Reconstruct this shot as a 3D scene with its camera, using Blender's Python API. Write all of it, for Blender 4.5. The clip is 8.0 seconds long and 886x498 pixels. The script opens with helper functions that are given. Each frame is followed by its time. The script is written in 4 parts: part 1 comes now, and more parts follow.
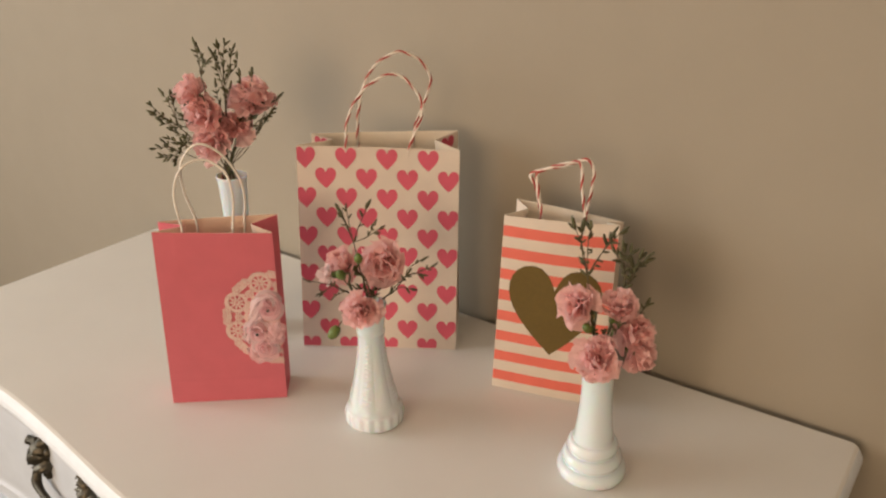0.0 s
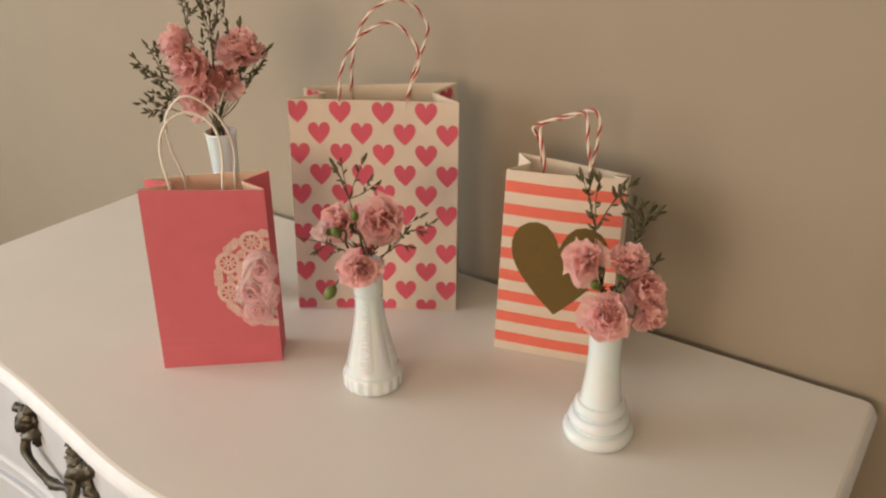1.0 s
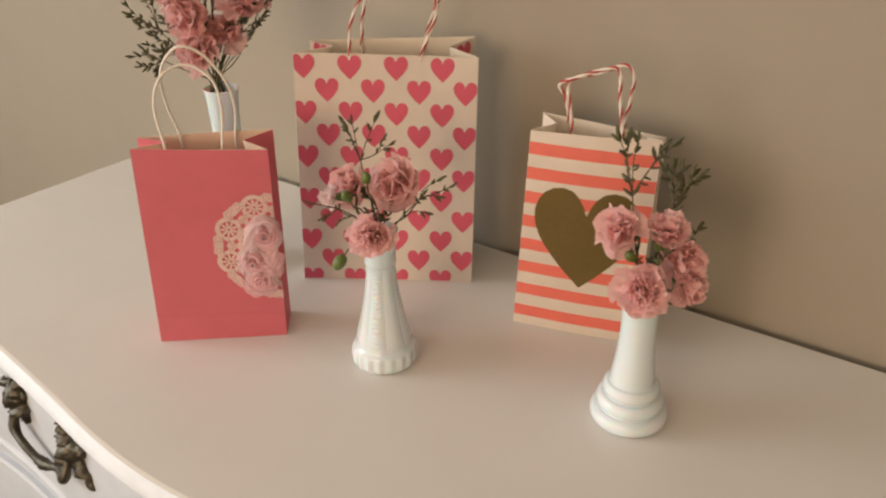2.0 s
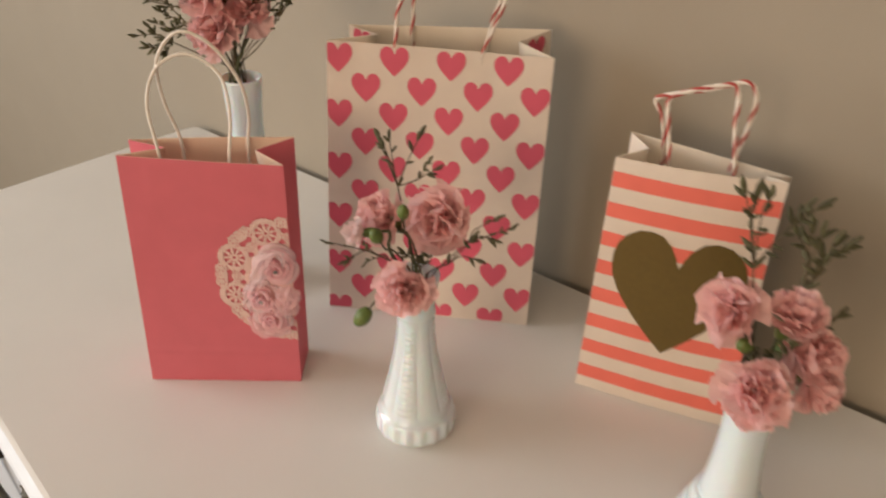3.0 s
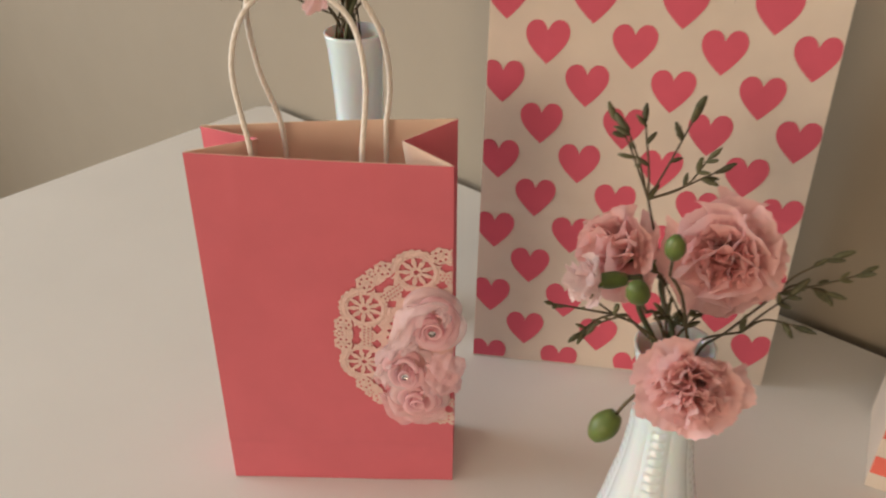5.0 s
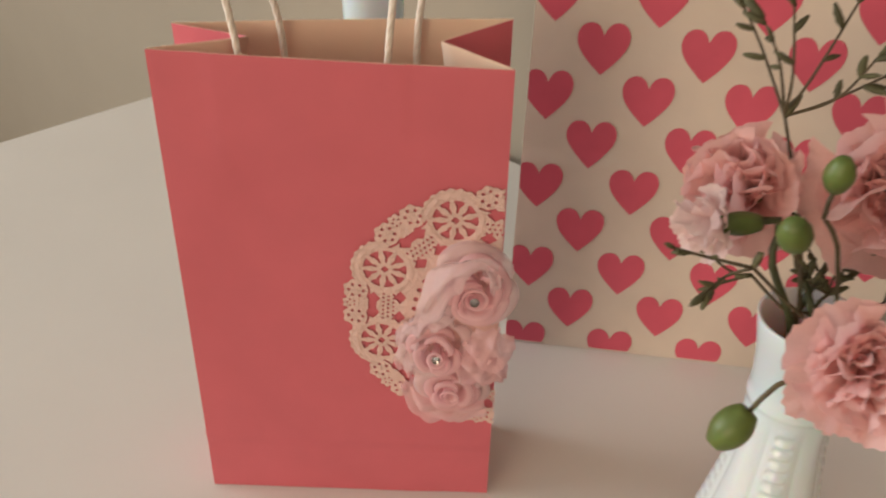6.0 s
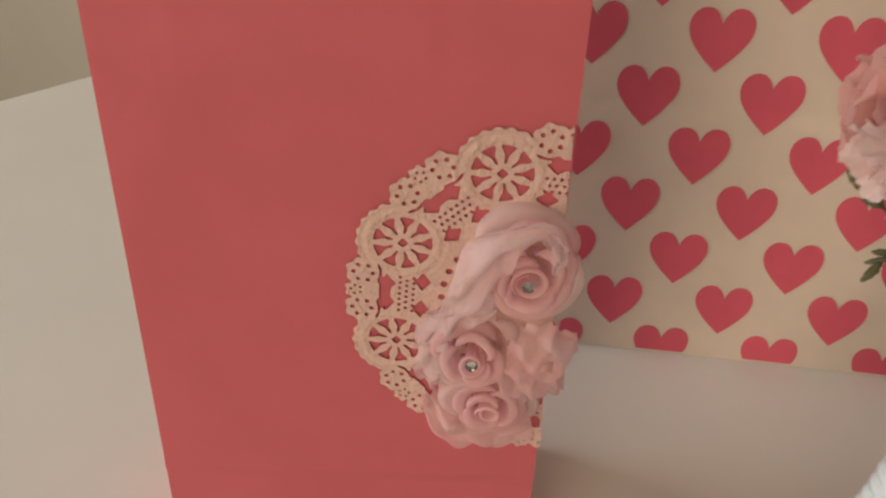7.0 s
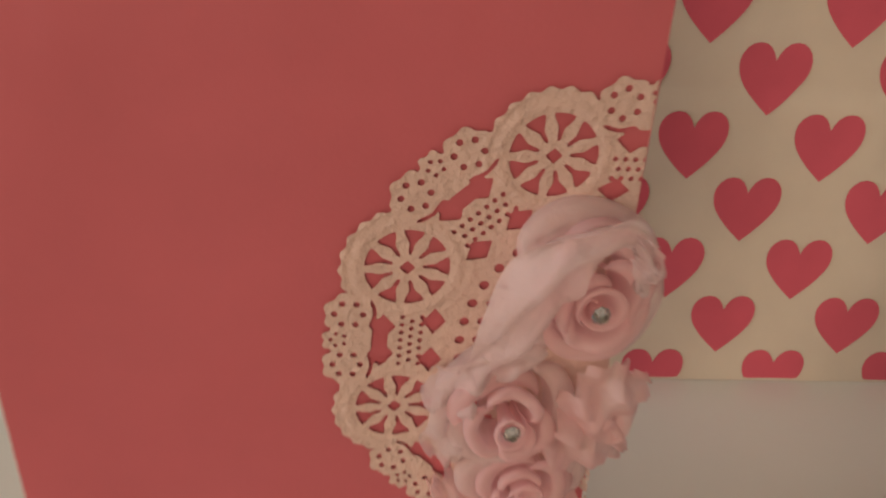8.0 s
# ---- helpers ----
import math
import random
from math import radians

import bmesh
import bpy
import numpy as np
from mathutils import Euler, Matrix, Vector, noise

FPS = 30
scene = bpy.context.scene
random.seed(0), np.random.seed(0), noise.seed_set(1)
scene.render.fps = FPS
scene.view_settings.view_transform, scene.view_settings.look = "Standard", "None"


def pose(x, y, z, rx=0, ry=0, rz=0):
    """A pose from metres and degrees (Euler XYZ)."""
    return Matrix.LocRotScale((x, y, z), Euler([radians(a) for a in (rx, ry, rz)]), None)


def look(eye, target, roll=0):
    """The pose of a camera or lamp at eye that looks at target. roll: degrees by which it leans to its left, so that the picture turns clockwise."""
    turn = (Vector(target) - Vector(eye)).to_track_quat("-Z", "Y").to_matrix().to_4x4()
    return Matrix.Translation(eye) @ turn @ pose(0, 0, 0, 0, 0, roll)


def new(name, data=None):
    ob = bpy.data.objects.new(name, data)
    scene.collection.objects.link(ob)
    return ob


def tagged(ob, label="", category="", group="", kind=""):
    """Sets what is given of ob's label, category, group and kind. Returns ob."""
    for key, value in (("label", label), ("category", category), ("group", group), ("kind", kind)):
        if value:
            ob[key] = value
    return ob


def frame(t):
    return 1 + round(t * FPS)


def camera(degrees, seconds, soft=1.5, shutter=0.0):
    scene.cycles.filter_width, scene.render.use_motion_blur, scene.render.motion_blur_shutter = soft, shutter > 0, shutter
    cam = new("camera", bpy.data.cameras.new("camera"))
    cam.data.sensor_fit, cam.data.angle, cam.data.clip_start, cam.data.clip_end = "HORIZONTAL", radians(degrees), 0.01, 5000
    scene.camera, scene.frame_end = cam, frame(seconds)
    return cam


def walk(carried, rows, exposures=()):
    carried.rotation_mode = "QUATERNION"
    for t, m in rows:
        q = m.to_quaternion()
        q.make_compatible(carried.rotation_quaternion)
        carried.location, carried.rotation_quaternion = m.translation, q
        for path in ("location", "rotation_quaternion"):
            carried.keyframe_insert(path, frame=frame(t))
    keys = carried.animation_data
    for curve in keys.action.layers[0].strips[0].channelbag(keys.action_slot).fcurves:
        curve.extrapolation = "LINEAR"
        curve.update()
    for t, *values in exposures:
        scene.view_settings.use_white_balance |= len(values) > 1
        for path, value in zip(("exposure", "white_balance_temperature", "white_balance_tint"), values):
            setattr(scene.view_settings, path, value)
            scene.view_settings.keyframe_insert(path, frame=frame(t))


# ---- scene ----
cam = camera(56.36, 8.0, soft=2.2, shutter=0.5)
PATH = [
    (0.0, (1.2495, -0.8611, 1.3682), (0.7039, -0.1275, 0.9629), -0.46),
    (0.5, (1.2387, -0.8490, 1.3525), (0.7009, -0.1198, 0.9295), -0.56),
    (1.0, (1.2268, -0.8404, 1.3429), (0.6963, -0.1171, 0.9008), -0.79),
    (1.5, (1.2115, -0.8321, 1.3291), (0.6881, -0.1150, 0.8688), -0.62),
    (2.8, (1.0956, -0.6955, 1.2893), (0.5542, -0.0218, 0.7863), 0.90),
    (3.0, (1.0715, -0.6614, 1.2885), (0.5114, -0.0069, 0.7806), 1.14),
    (3.5, (1.0143, -0.6309, 1.2656), (0.4096, -0.0214, 0.7530), 0.74),
    (4.0, (0.9368, -0.6188, 1.2512), (0.3185, -0.0227, 0.7389), -1.67),
    (4.2, (0.9148, -0.6039, 1.2394), (0.3066, 0.0026, 0.7274), -2.06),
    (5.3, (0.8168, -0.5435, 1.1701), (0.2313, 0.0653, 0.6347), -0.66),
    (5.5, (0.8052, -0.5343, 1.1533), (0.2152, 0.0706, 0.6185), -0.49),
    (6.0, (0.7701, -0.5173, 1.1176), (0.1898, 0.0992, 0.5854), 0.28),
    (6.5, (0.7386, -0.4984, 1.0904), (0.1657, 0.1235, 0.5565), 0.46),
    (7.0, (0.7108, -0.4787, 1.0618), (0.1452, 0.1532, 0.5319), 0.75),
    (7.5, (0.6869, -0.4743, 1.0417), (0.1504, 0.1980, 0.5316), 0.69),
    (8.0, (0.6447, -0.4521, 1.0207), (0.1929, 0.2912, 0.5274), 1.70),
]
EXPOSURES = [(0.0, -0.08, 6800, 9), (1.7, -0.08, 6700, 9), (3.2, -0.10, 6450, 9), (5.5, -0.11, 6350, 7), (6.5, -0.26, 6450, 7), (7.0, -0.32, 6500, 7), (7.5, -0.42, 6600, 6), (8.0, -0.56, 6700, 6)]
walk(cam, [(t, look(eye, target, roll)) for t, eye, target, roll in PATH], EXPOSURES)

# ---- daylight ----
world = bpy.data.worlds.new("sky")
scene.world = world
world.use_nodes = True
wn = world.node_tree
sky = wn.nodes.new("ShaderNodeTexSky")
sky.sky_type, sky.sun_disc = "NISHITA", False
sky.sun_elevation, sky.sun_rotation = radians(35), radians(200)
wn.nodes["Background"].inputs[1].default_value = 0.08
wn.links.new(sky.outputs[0], wn.nodes["Background"].inputs[0])


def area_light(name, where, aim, wide, high, watts, colour):
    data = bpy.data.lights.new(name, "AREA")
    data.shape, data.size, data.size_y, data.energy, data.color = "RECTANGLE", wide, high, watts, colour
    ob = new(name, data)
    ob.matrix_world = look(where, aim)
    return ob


# the sky's light in the window of the side wall, ahead of the dresser's end
area_light("window_daylight", (-1.57, -2.10, 1.5), (0.5, -2.10, 1.5), 2.2, 1.3, 74.0, (0.985, 0.98, 0.975))
# added warm fill from the wall opposite, which has no window; softens the shadows
area_light("warm_fill_light", (1.30, -4.17, 1.55), (1.30, 0.0, 1.55), 1.9, 1.4, 76.0, (1.0, 0.74, 0.52))


# ---- materials ----
def lin(r, g, b):
    return tuple(((c / 255) / 12.92 if c < 10.3 else ((c / 255 + 0.055) / 1.055) ** 2.4) for c in (r, g, b)) + (1.0,)


def material(name, colour, rough=0.6, metal=0.0, vary=0.06, scale=25.0, fine=600.0, bump=0.15, dist=0.0004,
             tint=None, blotch=3.0, random_by=0.0, coat=0.0, sss=0.0, through_light=0.0, clear=0.0, spec=0.5):
    """A surface with mottling at two scales, fine relief, and, for thin stuff, light that passes through."""
    m = bpy.data.materials.new(name)
    m.use_nodes = True
    n, l = m.node_tree.nodes, m.node_tree.links
    b = n["Principled BSDF"]
    co = n.new("ShaderNodeTexCoord")
    big, small = n.new("ShaderNodeTexNoise"), n.new("ShaderNodeTexNoise")
    big.inputs["Scale"].default_value, small.inputs["Scale"].default_value = blotch, scale
    big.inputs["Detail"].default_value = small.inputs["Detail"].default_value = 6.0
    for t in (big, small):
        l.new(co.outputs["Object"], t.inputs["Vector"])
    total = n.new("ShaderNodeMath")
    total.operation = "ADD"
    l.new(big.outputs[0], total.inputs[0])
    l.new(small.outputs[0], total.inputs[1])
    span = n.new("ShaderNodeMapRange")
    span.inputs["From Min"].default_value, span.inputs["From Max"].default_value = 0.6, 1.4
    l.new(total.outputs[0], span.inputs["Value"])
    mix = n.new("ShaderNodeMix")
    mix.data_type = "RGBA"
    lo = tint or tuple(c * (1 - 2 * vary) for c in colour[:3]) + (1.0,)
    hi = tuple(min(1.0, c * (1 + vary)) for c in colour[:3]) + (1.0,)
    mix.inputs["A"].default_value, mix.inputs["B"].default_value = lo, hi
    l.new(span.outputs["Result"], mix.inputs["Factor"])
    out = mix.outputs["Result"]
    if random_by:
        info, hsv, mr = n.new("ShaderNodeObjectInfo"), n.new("ShaderNodeHueSaturation"), n.new("ShaderNodeMapRange")
        mr.inputs["To Min"].default_value, mr.inputs["To Max"].default_value = 1 - random_by, 1 + random_by
        l.new(info.outputs["Random"], mr.inputs["Value"])
        l.new(mr.outputs["Result"], hsv.inputs["Value"])
        l.new(out, hsv.inputs["Color"])
        out = hsv.outputs["Color"]
    l.new(out, b.inputs["Base Color"])
    b.inputs["Roughness"].default_value, b.inputs["Metallic"].default_value = rough, metal
    b.inputs["Coat Weight"].default_value, b.inputs["Subsurface Weight"].default_value = coat, sss
    b.inputs["Subsurface Scale"].default_value = 0.01
    b.inputs["Specular IOR Level"].default_value = spec
    grain, bm = n.new("ShaderNodeTexNoise"), n.new("ShaderNodeBump")
    grain.inputs["Scale"].default_value, grain.inputs["Detail"].default_value = fine, 4.0
    l.new(co.outputs["Object"], grain.inputs["Vector"])
    bm.inputs["Strength"].default_value, bm.inputs["Distance"].default_value = bump, dist
    l.new(grain.outputs[0], bm.inputs["Height"])
    l.new(bm.outputs[0], b.inputs["Normal"])
    last = b.outputs[0]
    surface = n["Material Output"].inputs["Surface"]
    if through_light:
        tr, add = n.new("ShaderNodeBsdfTranslucent"), n.new("ShaderNodeMixShader")
        l.new(out, tr.inputs["Color"])
        add.inputs[0].default_value = through_light
        l.new(last, add.inputs[1])
        l.new(tr.outputs[0], add.inputs[2])
        last = add.outputs[0]
    if clear:
        tp, add = n.new("ShaderNodeBsdfTransparent"), n.new("ShaderNodeMixShader")
        add.inputs[0].default_value = clear
        l.new(last, add.inputs[1])
        l.new(tp.outputs[0], add.inputs[2])
        last = add.outputs[0]
    l.new(last, surface)
    return m


def glass_material(name, rough=0.0):
    m = bpy.data.materials.new(name)
    m.use_nodes = True
    b = m.node_tree.nodes["Principled BSDF"]
    b.inputs["Transmission Weight"].default_value, b.inputs["Roughness"].default_value = 1.0, rough
    b.inputs["IOR"].default_value = 1.5
    return m


WALL = material("beige_wall_paint", (0.318, 0.279, 0.222, 1), 0.75, vary=0.02, scale=14, fine=260, bump=0.12, dist=0.0006, blotch=1.2, spec=0.3)
CEIL = material("ceiling_paint", (0.85, 0.82, 0.77, 1), 0.85, vary=0.02)
FLOOR = material("brown_carpet", (0.17, 0.15, 0.12, 1), 0.95, vary=0.2, scale=120, fine=900, bump=0.6, dist=0.004)
TOP = material("white_furniture_paint", (0.73, 0.716, 0.688, 1), 0.38, vary=0.025, scale=9, fine=180, bump=0.10, dist=0.0004, blotch=2.0, spec=0.4)
# chalky white, with the fronts' dim cool daylight put into its grey-blue
DRAWER = material("chalky_white_cool_shade", (0.55, 0.585, 0.64, 1), 0.55, vary=0.05, scale=30, fine=300, bump=0.2, dist=0.0005)
EDGE = material("bright_white_edge_paint", (0.74, 0.79, 0.86, 1), 0.62, vary=0.05, scale=40, fine=300, bump=0.2, dist=0.0004)
BRONZE = material("antique_bronze", (0.10, 0.088, 0.066, 1), 0.42, 0.75, vary=0.35, scale=140, fine=500, bump=0.4, dist=0.001)
PINK = material("coral_pink_paper", (0.73, 0.185, 0.235, 1), 0.62, vary=0.035, scale=40, fine=900, bump=0.22, dist=0.0003, blotch=9.0, spec=0.35, through_light=0.22)
PINK_IN = material("cream_paper_lining", (0.98, 0.83, 0.66, 1), 0.8, vary=0.04, scale=40, fine=900, bump=0.2, dist=0.0003, through_light=0.30)
CREAM = material("cream_kraft_paper", (0.855, 0.78, 0.70, 1), 0.72, vary=0.035, scale=45, fine=900, bump=0.25, dist=0.0003, blotch=8.0, spec=0.3, through_light=0.34)
CREAM_IN = material("cream_paper_inside", (0.95, 0.87, 0.75, 1), 0.8, vary=0.04, scale=45, fine=900, bump=0.25, dist=0.0003, through_light=0.15)
HEART = material("rose_pink_ink", (0.62, 0.105, 0.165, 1), 0.65, vary=0.06, scale=60, fine=900, bump=0.2, dist=0.0002, random_by=0.03, spec=0.3)
STRIPE = material("coral_ink", (0.74, 0.165, 0.125, 1), 0.65, vary=0.05, scale=60, fine=900, bump=0.2, dist=0.0002, spec=0.3)
GOLD = material("gold_foil_card", (0.125, 0.085, 0.020, 1), 0.45, 0.45, vary=0.08, scale=200, fine=1500, bump=0.2, dist=0.0002)
CORD = material("white_paper_cord", (0.84, 0.79, 0.72, 1), 0.8, vary=0.08, scale=400, fine=1200, bump=0.5, dist=0.0005)
TWINE_W = material("white_twine", (0.80, 0.73, 0.65, 1), 0.85, vary=0.08, scale=400, fine=1400, bump=0.5, dist=0.0005)
TWINE_R = material("red_twine", (0.42, 0.06, 0.05, 1), 0.85, vary=0.12, scale=400, fine=1400, bump=0.5, dist=0.0005)
DOILY = material("cream_lace_paper", (0.72, 0.515, 0.475, 1), 0.8, vary=0.07, scale=150, fine=520, bump=0.7, dist=0.0012, blotch=15)
CHIFFON = material("pink_chiffon", (1.0, 0.725, 0.765, 1), 0.8, vary=0.04, scale=120, fine=2200, bump=0.3, dist=0.0003, through_light=0.50, clear=0.24, spec=0.2)
CHIFFON_PALE = material("pale_chiffon", (1.0, 0.83, 0.87, 1), 0.8, vary=0.04, scale=120, fine=900, bump=0.8, dist=0.0008, through_light=0.42, clear=0.36, spec=0.2)
GEM = glass_material("clear_gem", 0.02)
SILVER = material("gem_setting", (0.7, 0.7, 0.7, 1), 0.2, 1.0)
MILK = material("milk_glass", (0.69, 0.778, 0.832, 1), 0.16, vary=0.015, scale=12, fine=60, bump=0.05, dist=0.001, coat=0.4, sss=0.25)
PETAL = material("pink_carnation_petal", (1.0, 0.67, 0.66, 1), 0.7, vary=0.07, scale=220, fine=700, bump=0.35, dist=0.0005,
                 blotch=45, random_by=0.05, through_light=0.48)
PETAL_PALE = material("pale_pink_petal", (1.0, 0.79, 0.78, 1), 0.7, vary=0.10, scale=220, fine=700, bump=0.3, dist=0.0005,
                      blotch=45, random_by=0.05, through_light=0.48)
STEM = material("green_stem", (0.075, 0.090, 0.036, 1), 0.6, vary=0.25, scale=160, random_by=0.15)
LEAF = material("grey_green_leaf", (0.125, 0.125, 0.060, 1), 0.65, vary=0.3, scale=260, random_by=0.3, through_light=0.2)
BUD = material("green_flower_bud", (0.105, 0.155, 0.035, 1), 0.45, vary=0.2, scale=180, blotch=60, random_by=0.1, sss=0.1)
TWIG = material("brown_twig", (0.105, 0.085, 0.045, 1), 0.7, vary=0.3, scale=260, random_by=0.15)
FRAME = material("white_window_frame", (0.8, 0.8, 0.8, 1), 0.4, vary=0.02)
PANE = glass_material("window_pane")


# ---- mesh helpers ----
def mesh_of(name, verts, faces, mats, index=None, smooth=False):
    me = bpy.data.meshes.new(name)
    me.from_pydata([tuple(v) for v in verts], [], faces)
    for m in mats if isinstance(mats, (list, tuple)) else [mats]:
        me.materials.append(m)
    if index:
        me.polygons.foreach_set("material_index", index)
    if smooth:
        me.polygons.foreach_set("use_smooth", [True] * len(me.polygons))
    me.update()
    return me


def thing(name, where, label, category, group="", kind=""):
    ob = new(name)
    ob.empty_display_size = 0.02
    ob.location = where
    return tagged(ob, label, category, group, kind)


def part(name, data, parent=None, label="", m=None):
    """Links mesh data, given in world coordinates, as one object under parent."""
    ob = new(name, data)
    bpy.context.view_layer.update()
    if parent is not None:
        ob.parent = parent
        base = Matrix.Translation(-parent.location) if parent.parent is None else Matrix.Translation(-parent.parent.location)
        if parent.parent is not None or parent.data is not None:
            base = Matrix.Identity(4)
        ob.matrix_basis = base @ (m or Matrix.Identity(4))
    elif m is not None:
        ob.matrix_basis = m
    if label:
        ob["label"] = label
    return ob


def from_bm(name, bm, mats, smooth=False):
    me = bpy.data.meshes.new(name)
    bm.normal_update()
    bm.to_mesh(me)
    bm.free()
    for m in mats if isinstance(mats, (list, tuple)) else [mats]:
        me.materials.append(m)
    if smooth:
        me.polygons.foreach_set("use_smooth", [True] * len(me.polygons))
    return me


def box_into(bm, x0, x1, y0, y1, z0, z1, bevel=0.0):
    made = bmesh.ops.create_cube(bm, size=1.0, matrix=Matrix.LocRotScale(((x0 + x1) / 2, (y0 + y1) / 2, (z0 + z1) / 2), None, (x1 - x0, y1 - y0, z1 - z0)))
    if bevel:
        edges = list({e for v in made["verts"] for e in v.link_edges})
        bmesh.ops.bevel(bm, geom=edges, offset=bevel, segments=2, affect="EDGES")


def spline(points, n):
    """n + 1 points along a smooth curve through the given ones, at even steps."""
    p = [Vector(q) for q in points]
    p = [p[0] * 2 - p[1]] + p + [p[-1] * 2 - p[-2]]
    fine = []
    for i in range(1, len(p) - 2):
        for k in range(24):
            t = k / 24
            a, b, c, d = p[i - 1:i + 3]
            fine.append(0.5 * (2 * b + (c - a) * t + (2 * a - 5 * b + 4 * c - d) * t * t + (3 * b - a - 3 * c + d) * t ** 3))
    fine.append(p[-2])
    run = np.r_[0, np.cumsum([(fine[i + 1] - fine[i]).length for i in range(len(fine) - 1)])]
    arr = np.array(fine)
    s = np.linspace(0, run[-1], n + 1)
    return [Vector(q) for q in np.stack([np.interp(s, run, arr[:, k]) for k in range(3)], 1)], run[-1]


def frames_along(path):
    out, side = [], None
    for i, p in enumerate(path):
        t = (path[min(i + 1, len(path) - 1)] - path[max(i - 1, 0)]).normalized()
        if side is None:
            side = t.orthogonal().normalized()
        side = (side - t * side.dot(t)).normalized()
        out.append((p, side, t.cross(side)))
    return out


def tube(path, radius, sides=7, turn=None, offset=0.0, verts=None, faces=None):
    """A round tube along path; radius may be a function of 0..1. turn(i): angle at which it is set off from the path."""
    verts, faces = ([] if verts is None else verts), ([] if faces is None else faces)
    start, n = len(verts), len(path)
    for i, (p, a, b) in enumerate(frames_along(path)):
        r = radius(i / (n - 1)) if callable(radius) else radius
        c = p + (a * math.cos(turn(i)) + b * math.sin(turn(i))) * offset if turn else p
        for k in range(sides):
            w = 2 * math.pi * k / sides
            verts.append(c + (a * math.cos(w) + b * math.sin(w)) * r)
    for i in range(n - 1):
        for k in range(sides):
            a, b = start + i * sides + k, start + i * sides + (k + 1) % sides
            faces.append((a, b, b + sides, a + sides))
    faces.append(tuple(start + k for k in reversed(range(sides))))
    faces.append(tuple(start + (n - 1) * sides + k for k in range(sides)))
    return verts, faces


def lathe(profile, steps=64, wave=None):
    """Verts and faces of a turned body; profile rows of (r, z), from the outside bottom over the rim to the inside."""
    verts, faces = [], []
    for j, (r, z) in enumerate(profile):
        for k in range(steps):
            w = 2 * math.pi * k / steps
            q = r + (wave(w, z, j) if wave else 0.0)
            verts.append((q * math.cos(w), q * math.sin(w), z))
    for j in range(len(profile) - 1):
        for k in range(steps):
            a, b = j * steps + k, j * steps + (k + 1) % steps
            faces.append((a, b, b + steps, a + steps))
    faces.append(tuple(reversed(range(steps))))
    faces.append(tuple(range((len(profile) - 1) * steps, len(profile) * steps)))
    return verts, faces


# ---- room ----
TABLE = 0.80
BACK = 0.014
TURN = radians(0.8)      # the wall and the dresser stand slightly askew
ROOM = (-1.6, 3.6, -4.2, 2.5)   # left, right, near, height


def slab(name, x0, x1, y0, y1, z0, z1, mat, label, category):
    bm = bmesh.new()
    box_into(bm, x0, x1, y0, y1, z0, z1)
    return tagged(new(name, from_bm(name, bm, mat)), label, category, kind="structure")


slab("floor", ROOM[0] - 0.1, ROOM[1] + 0.1, ROOM[2] - 0.1, BACK + 0.1, -0.1, 0.0, FLOOR, "brown carpeted floor below the dresser", "floor")
slab("ceiling", ROOM[0] - 0.1, ROOM[1] + 0.1, ROOM[2] - 0.1, BACK + 0.1, ROOM[3], ROOM[3] + 0.1, CEIL, "plain off-white painted ceiling", "ceiling")
wall_north = slab("wall_north", ROOM[0] - 0.1, ROOM[1] + 0.1, BACK, BACK + 0.1, 0.0, ROOM[3], WALL, "plain beige painted wall behind the dresser", "wall")
wall_north.matrix_basis = Matrix.Translation((0.6, -0.001, 0)) @ Matrix.Rotation(TURN, 4, "Z") @ Matrix.Translation((-0.6, 0, 0))
slab("wall_east", ROOM[1], ROOM[1] + 0.1, ROOM[2], BACK, 0.0, ROOM[3], WALL, "plain beige painted side wall", "wall")
slab("wall_south", ROOM[0], ROOM[1], ROOM[2] - 0.1, ROOM[2], 0.0, ROOM[3], WALL, "plain beige painted wall", "wall")
WIN = (-3.25, -0.95, 0.8, 2.2)    # y from, y to, z from, z to
bm = bmesh.new()
for y0, y1, z0, z1 in ((ROOM[2], WIN[0], 0, ROOM[3]), (WIN[1], BACK, 0, ROOM[3]), (WIN[0], WIN[1], 0, WIN[2]), (WIN[0], WIN[1], WIN[3], ROOM[3])):
    box_into(bm, ROOM[0] - 0.1, ROOM[0], y0, y1, z0, z1)
tagged(new("wall_west", from_bm("wall_west", bm, WALL)), "beige painted side wall with a window opening", "wall", kind="structure")
window = thing("window_1", (ROOM[0] - 0.06, -2.10, 1.5), "white framed daylight window in the side wall", "window", kind="structure")
bm = bmesh.new()
for y0, y1, z0, z1 in ((WIN[0], WIN[1], WIN[2], WIN[2] + 0.05), (WIN[0], WIN[1], WIN[3] - 0.05, WIN[3]), (WIN[0], WIN[0] + 0.05, WIN[2] + 0.05, WIN[3] - 0.05),
                       (WIN[1] - 0.05, WIN[1], WIN[2] + 0.05, WIN[3] - 0.05), (-2.12, -2.08, WIN[2] + 0.05, WIN[3] - 0.05)):
    box_into(bm, ROOM[0] - 0.085, ROOM[0] - 0.04, y0, y1, z0, z1, 0.004)
part("window_frame", from_bm("window_frame", bm, FRAME), window)
for y0, y1 in ((WIN[0] + 0.05, -2.12), (-2.08, WIN[1] - 0.05)):
    bm = bmesh.new()
    box_into(bm, ROOM[0] - 0.065, ROOM[0] - 0.06, y0, y1, WIN[2] + 0.05, WIN[3] - 0.05)
    part("pane", from_bm("pane", bm, PANE), window).visible_shadow = False

